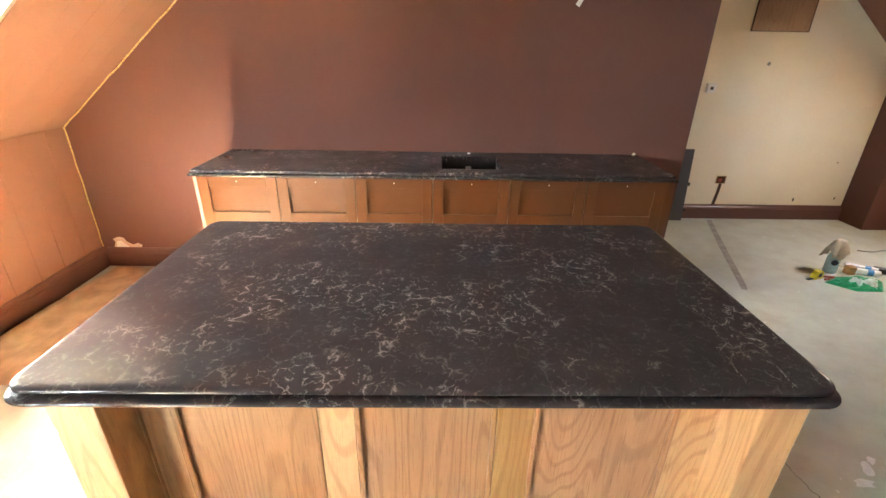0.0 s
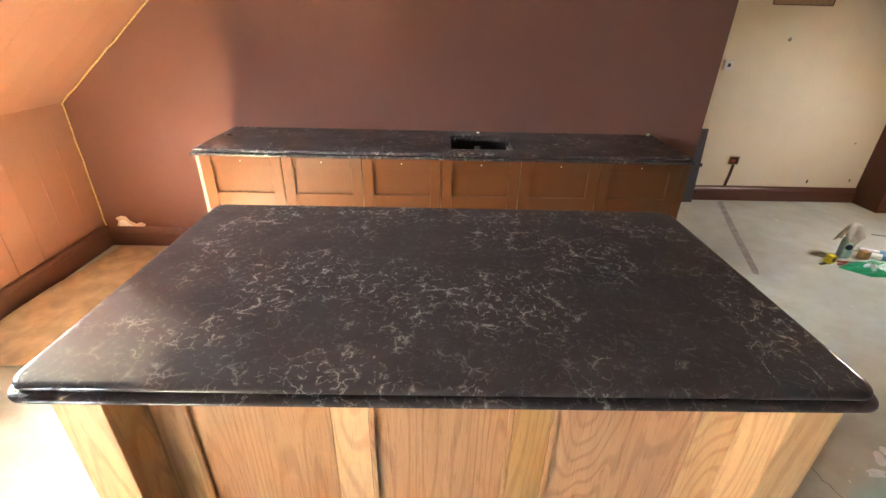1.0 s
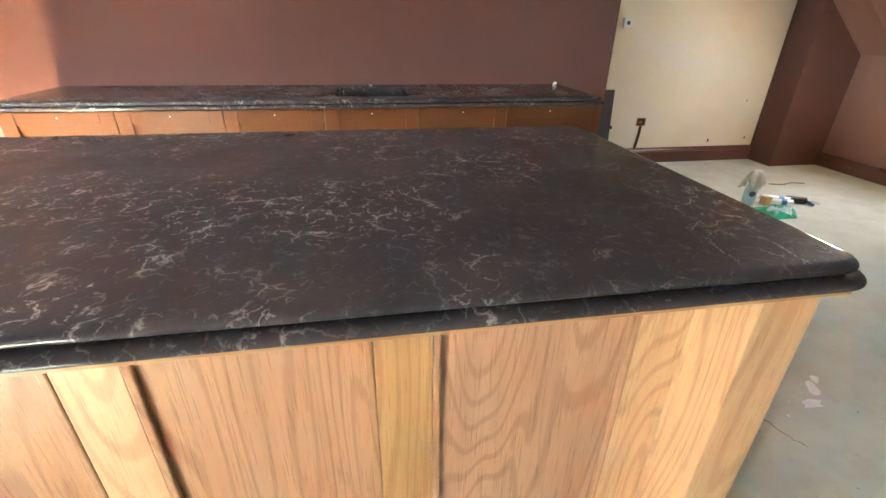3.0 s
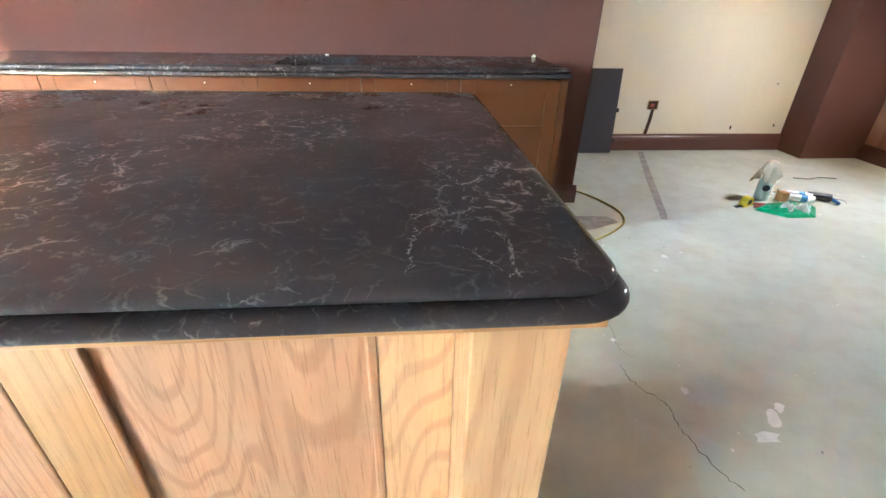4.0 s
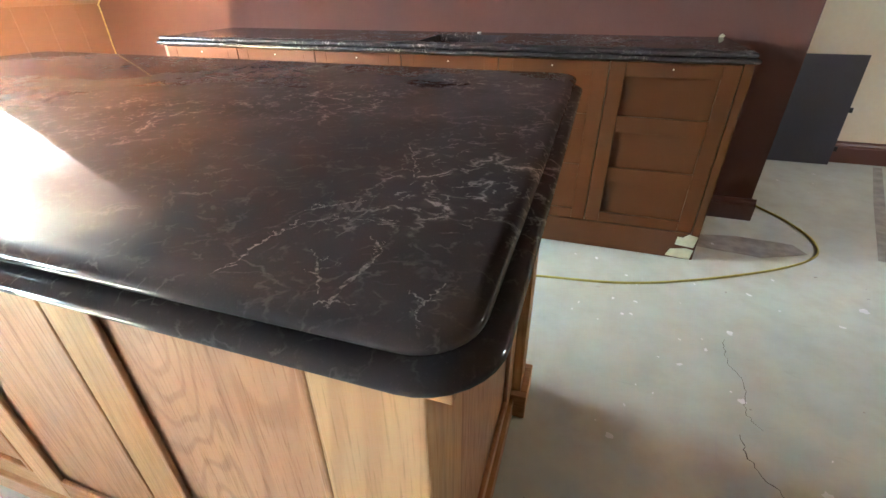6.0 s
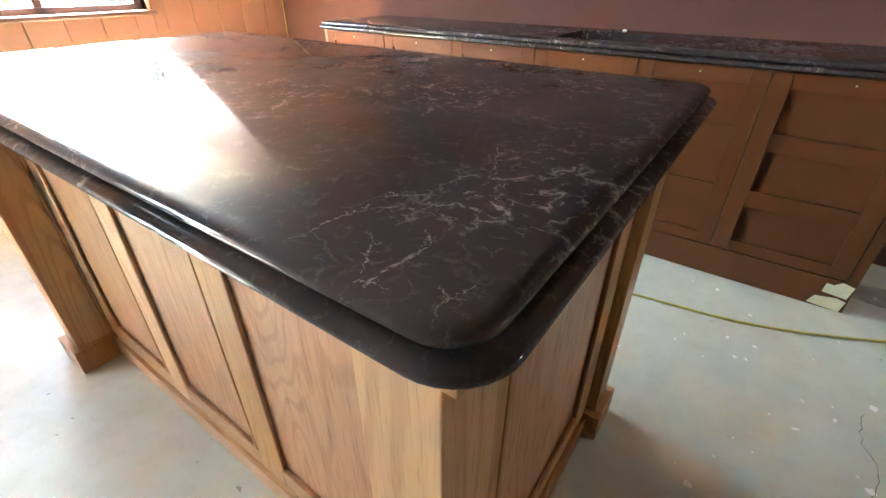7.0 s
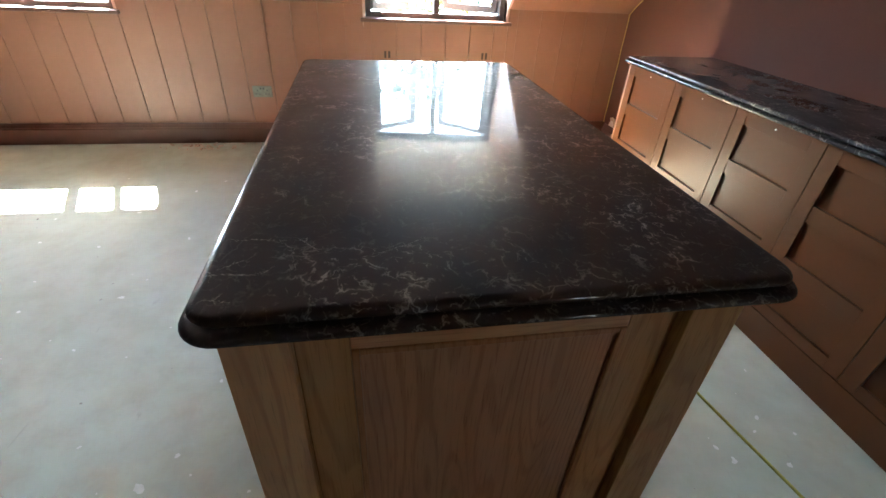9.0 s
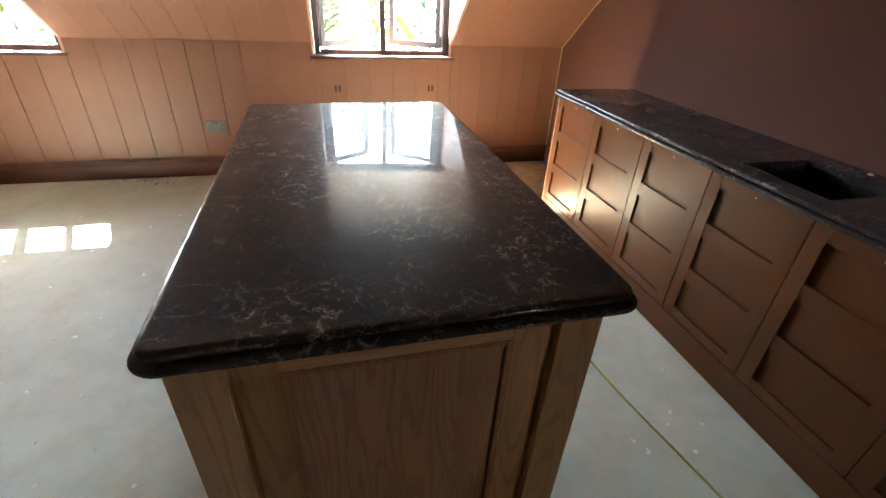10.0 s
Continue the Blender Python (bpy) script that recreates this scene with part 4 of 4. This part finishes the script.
def crumpled(name, cx, cy, outline, height, mat, label, category, seed):
    """A thin, puckered sheet lying on the floor."""
    rng = random.Random(seed)
    bm = bmesh.new()
    n = len(outline)
    rings = []
    for i in range(7):
        t = i / 6
        ring = []
        for k in range(n * 4):
            a, b = outline[k // 4], outline[(k // 4 + 1) % n]
            f = (k % 4) / 4
            px, py = a[0] + (b[0] - a[0]) * f, a[1] + (b[1] - a[1]) * f
            z = 0.003 + height * math.sin(math.pi * min(1, (1 - t) * 0.9 + 0.02)) * rng.uniform(0.45, 1.0) if t < 1 else 0.003
            ring.append(bm.verts.new((cx + px * max(t, 0.04), cy + py * max(t, 0.04), z)))
        rings.append(ring)
    m = n * 4
    bm.faces.new(rings[0])
    for a, b in zip(rings, rings[1:]):
        for k in range(m):
            bm.faces.new((a[k], b[k], b[(k + 1) % m], a[(k + 1) % m]))
    return solid(name, bm, mat, label, category)


crumpled("green_bag", 3.275, 2.27, [(-0.22, 0.04), (-0.10, 0.12), (0.10, 0.13), (0.26, 0.06), (0.12, -0.10), (-0.08, -0.10)], 0.05, plain("green_film", (0.02, 0.36, 0.16), 0.3, 0, 0.3), "crumpled green plastic bag on the screed", "bag", 3)
crumpled("white_rag", 3.305, 2.25, [(-0.13, 0.06), (-0.02, 0.03), (0.17, 0.05), (0.10, -0.03), (0.05, -0.075), (0.0, -0.02), (-0.08, -0.04)], 0.072, plain("white_film", (0.72, 0.76, 0.76), 0.45, 0, 0.15), "folded white wrapper on the green bag", "wrapper", 4)

ribbon("wire_offcut", [(3.86, 2.93, 0.004), (3.98, 2.90, 0.004), (4.10, 2.93, 0.004), (4.22, 2.90, 0.004)], 0.0035, BLACK, "short dark offcut of wire lying on the screed", "wire")

# ---- marks on the floor ----
rng = random.Random(21)
bm = bmesh.new()
for x, y, r, st in ((1.88, 0.62, 0.030, 1.6), (1.93, 0.66, 0.022, 1.3), (1.80, 0.55, 0.028, 1.8), (1.642, 0.760, 0.016, 1.2), (1.50, 1.045, 0.013, 1.2), (2.083, 1.712, 0.020, 1.1), (1.09, 0.78, 0.013, 1.2), (1.53, 1.40, 0.013, 1.1), (0.66, 1.62, 0.011, 1.3), (0.45, -0.50, 0.015, 1.6), (0.35, -0.42, 0.010, 1), (0.60, -0.70, 0.016, 1.4)):
    blob(bm, x, y, 0.0012, r, rng, st)
for k in range(150):
    x, y = rng.uniform(0.95, 4.6), rng.uniform(-1.2, 3.5)
    blob(bm, x, y, 0.0012, rng.choice((0.003, 0.004, 0.006, 0.009)), rng, rng.uniform(1, 2), 7)
for k in range(90):
    x, y = rng.uniform(-2.3, 0.9), rng.uniform(-3.0, -0.15)
    blob(bm, x, y, 0.0012, rng.choice((0.003, 0.004, 0.006, 0.010)), rng, rng.uniform(1, 2), 7)
for k in range(45):
    x, y = rng.uniform(-1.2, 1.5), rng.uniform(0.98, 1.85)
    blob(bm, x, y, 0.0012, rng.choice((0.003, 0.005, 0.008)), rng, rng.uniform(1, 2), 7)
solid("paint_spots", bm, CHALK, "white paint and filler spots dried on the screed", "paint spots", kind="stuff")
bm = bmesh.new()
for k in range(170):
    x, y = rng.uniform(-2.3, 4.5), rng.uniform(-2.6, 3.4)
    blob(bm, x, y, 0.0016, rng.choice((0.002, 0.003, 0.004, 0.007)), rng, rng.uniform(1, 2.6), 7)
solid("floor_specks", bm, STAIN, "dark specks and chips of dirt on the screed", "dirt", kind="stuff")


def crack(points, width, seed):
    rng = random.Random(seed)
    bm = bmesh.new()
    pts = spline([(x, y, 0.0014) for x, y in points], 8)
    left, right = [], []
    for i, p in enumerate(pts):
        d = (pts[min(i + 1, len(pts) - 1)] - pts[max(i - 1, 0)]).normalized()
        s = Vector((-d.y, d.x, 0)) * width * rng.uniform(0.4, 1.2)
        off = Vector((rng.uniform(-1, 1), rng.uniform(-1, 1), 0)) * 0.006
        left.append(bm.verts.new(p + s + off))
        right.append(bm.verts.new(p - s + off))
    for i in range(len(pts) - 1):
        bm.faces.new((left[i], left[i + 1], right[i + 1], right[i]))
    return solid("floor_crack", bm, CRACK, "hairline crack in the grey screed", "crack", "cracks in the floor")


crack([(1.46, 0.90), (1.48, 0.80), (1.54, 0.70), (1.535, 0.60), (1.56, 0.48), (1.60, 0.38)], 0.0018, 1)
crack([(1.50, 1.36), (1.49, 1.24), (1.52, 1.12), (1.50, 1.00), (1.53, 0.94)], 0.0010, 2)
bm = bmesh.new()
prism(bm, [(2.89, 3.70), (2.945, 3.70), (2.67, 2.98), (2.40, 2.26), (2.36, 2.18), (2.325, 2.20), (2.60, 2.95)], "z", 0.0004, 0.0013)
solid("floor_mark", bm, STAIN, "long grey trowel streak on the screed", "stain", "floor stains")
bm = bmesh.new()
prism(bm, [(1.46, 2.10), (1.80, 2.06), (2.02, 2.16), (1.98, 2.25), (1.72, 2.27), (1.47, 2.22)], "z", 0.0004, 0.0012)
solid("floor_mark", bm, STAIN, "grey patch on the screed beside the cabinets", "stain", "floor stains")
bm = bmesh.new()
rng = random.Random(31)
for k in range(34):
    x, y, a, r = rng.uniform(-2.55, -2.40), rng.gauss(-1.05, 0.16), rng.uniform(0, 6.3), rng.uniform(0.006, 0.026)
    u, w = Vector((math.cos(a), math.sin(a), 0)) * r, Vector((-math.sin(a), math.cos(a), 0)) * r * 0.4
    c = Vector((x, y, 0.004))
    lo = [bm.verts.new(c + q) for q in (-u - w, u - w * 0.6, u * 0.8 + w, -u * 0.7 + w)]
    hi = [bm.verts.new(v.co + Vector((0, 0, rng.uniform(0.004, 0.014)))) for v in lo]
    bm.faces.new(lo[::-1])
    bm.faces.new(hi)
    for i in range(4):
        bm.faces.new((lo[i], lo[(i + 1) % 4], hi[(i + 1) % 4], hi[i]))
solid("plaster_rubble", bm, BARE, "small heap of plaster chips by the skirting", "rubble", kind="stuff")

# ---- boards of the knee walls ----
def board_mesh(width, z0, z1):
    bm = bmesh.new()
    w, d, c = width / 2, 0.015, 0.002
    prism(bm, [(0.0, c - w), (0.0, w - c), (-c, w), (-d, w), (-d, -w), (-c, -w)], "z", z0, z1)
    return mesh_from("board", bm, BOARD)


def knee_boards(parent, x, sign, edges, windows):
    made = {}
    for a, b in zip(edges, edges[1:]):
        for y0, y1 in board_spans(a, b):
            y, top = (y0 + y1) / 2, KINK - 0.001
            if any(abs(y - c) < HALF + 0.06 for c in windows):
                top = SILL - 0.029
            key = (round(y1 - y0, 4), top, joint(y))
            if key not in made:
                made[key] = board_mesh(y1 - y0 - 2 * joint(y), 0.10, top)
            ob = new("board", made[key])
            ob.matrix_basis = pose(x, y, 0, 0, 0, 0 if sign > 0 else 180)
            ob.parent = parent


WEST_EDGES = [Y_REAR] + [e for c in sorted(DORMERS) for e in (c - HALF - 0.02, c + HALF + 0.02)] + [Y_BACK - 0.001]
knee_boards(wall_west, KNEE_W, 1, WEST_EDGES, DORMERS)
knee_boards(wall_east, KNEE_E, -1, [Y_REAR, 3.454], ())
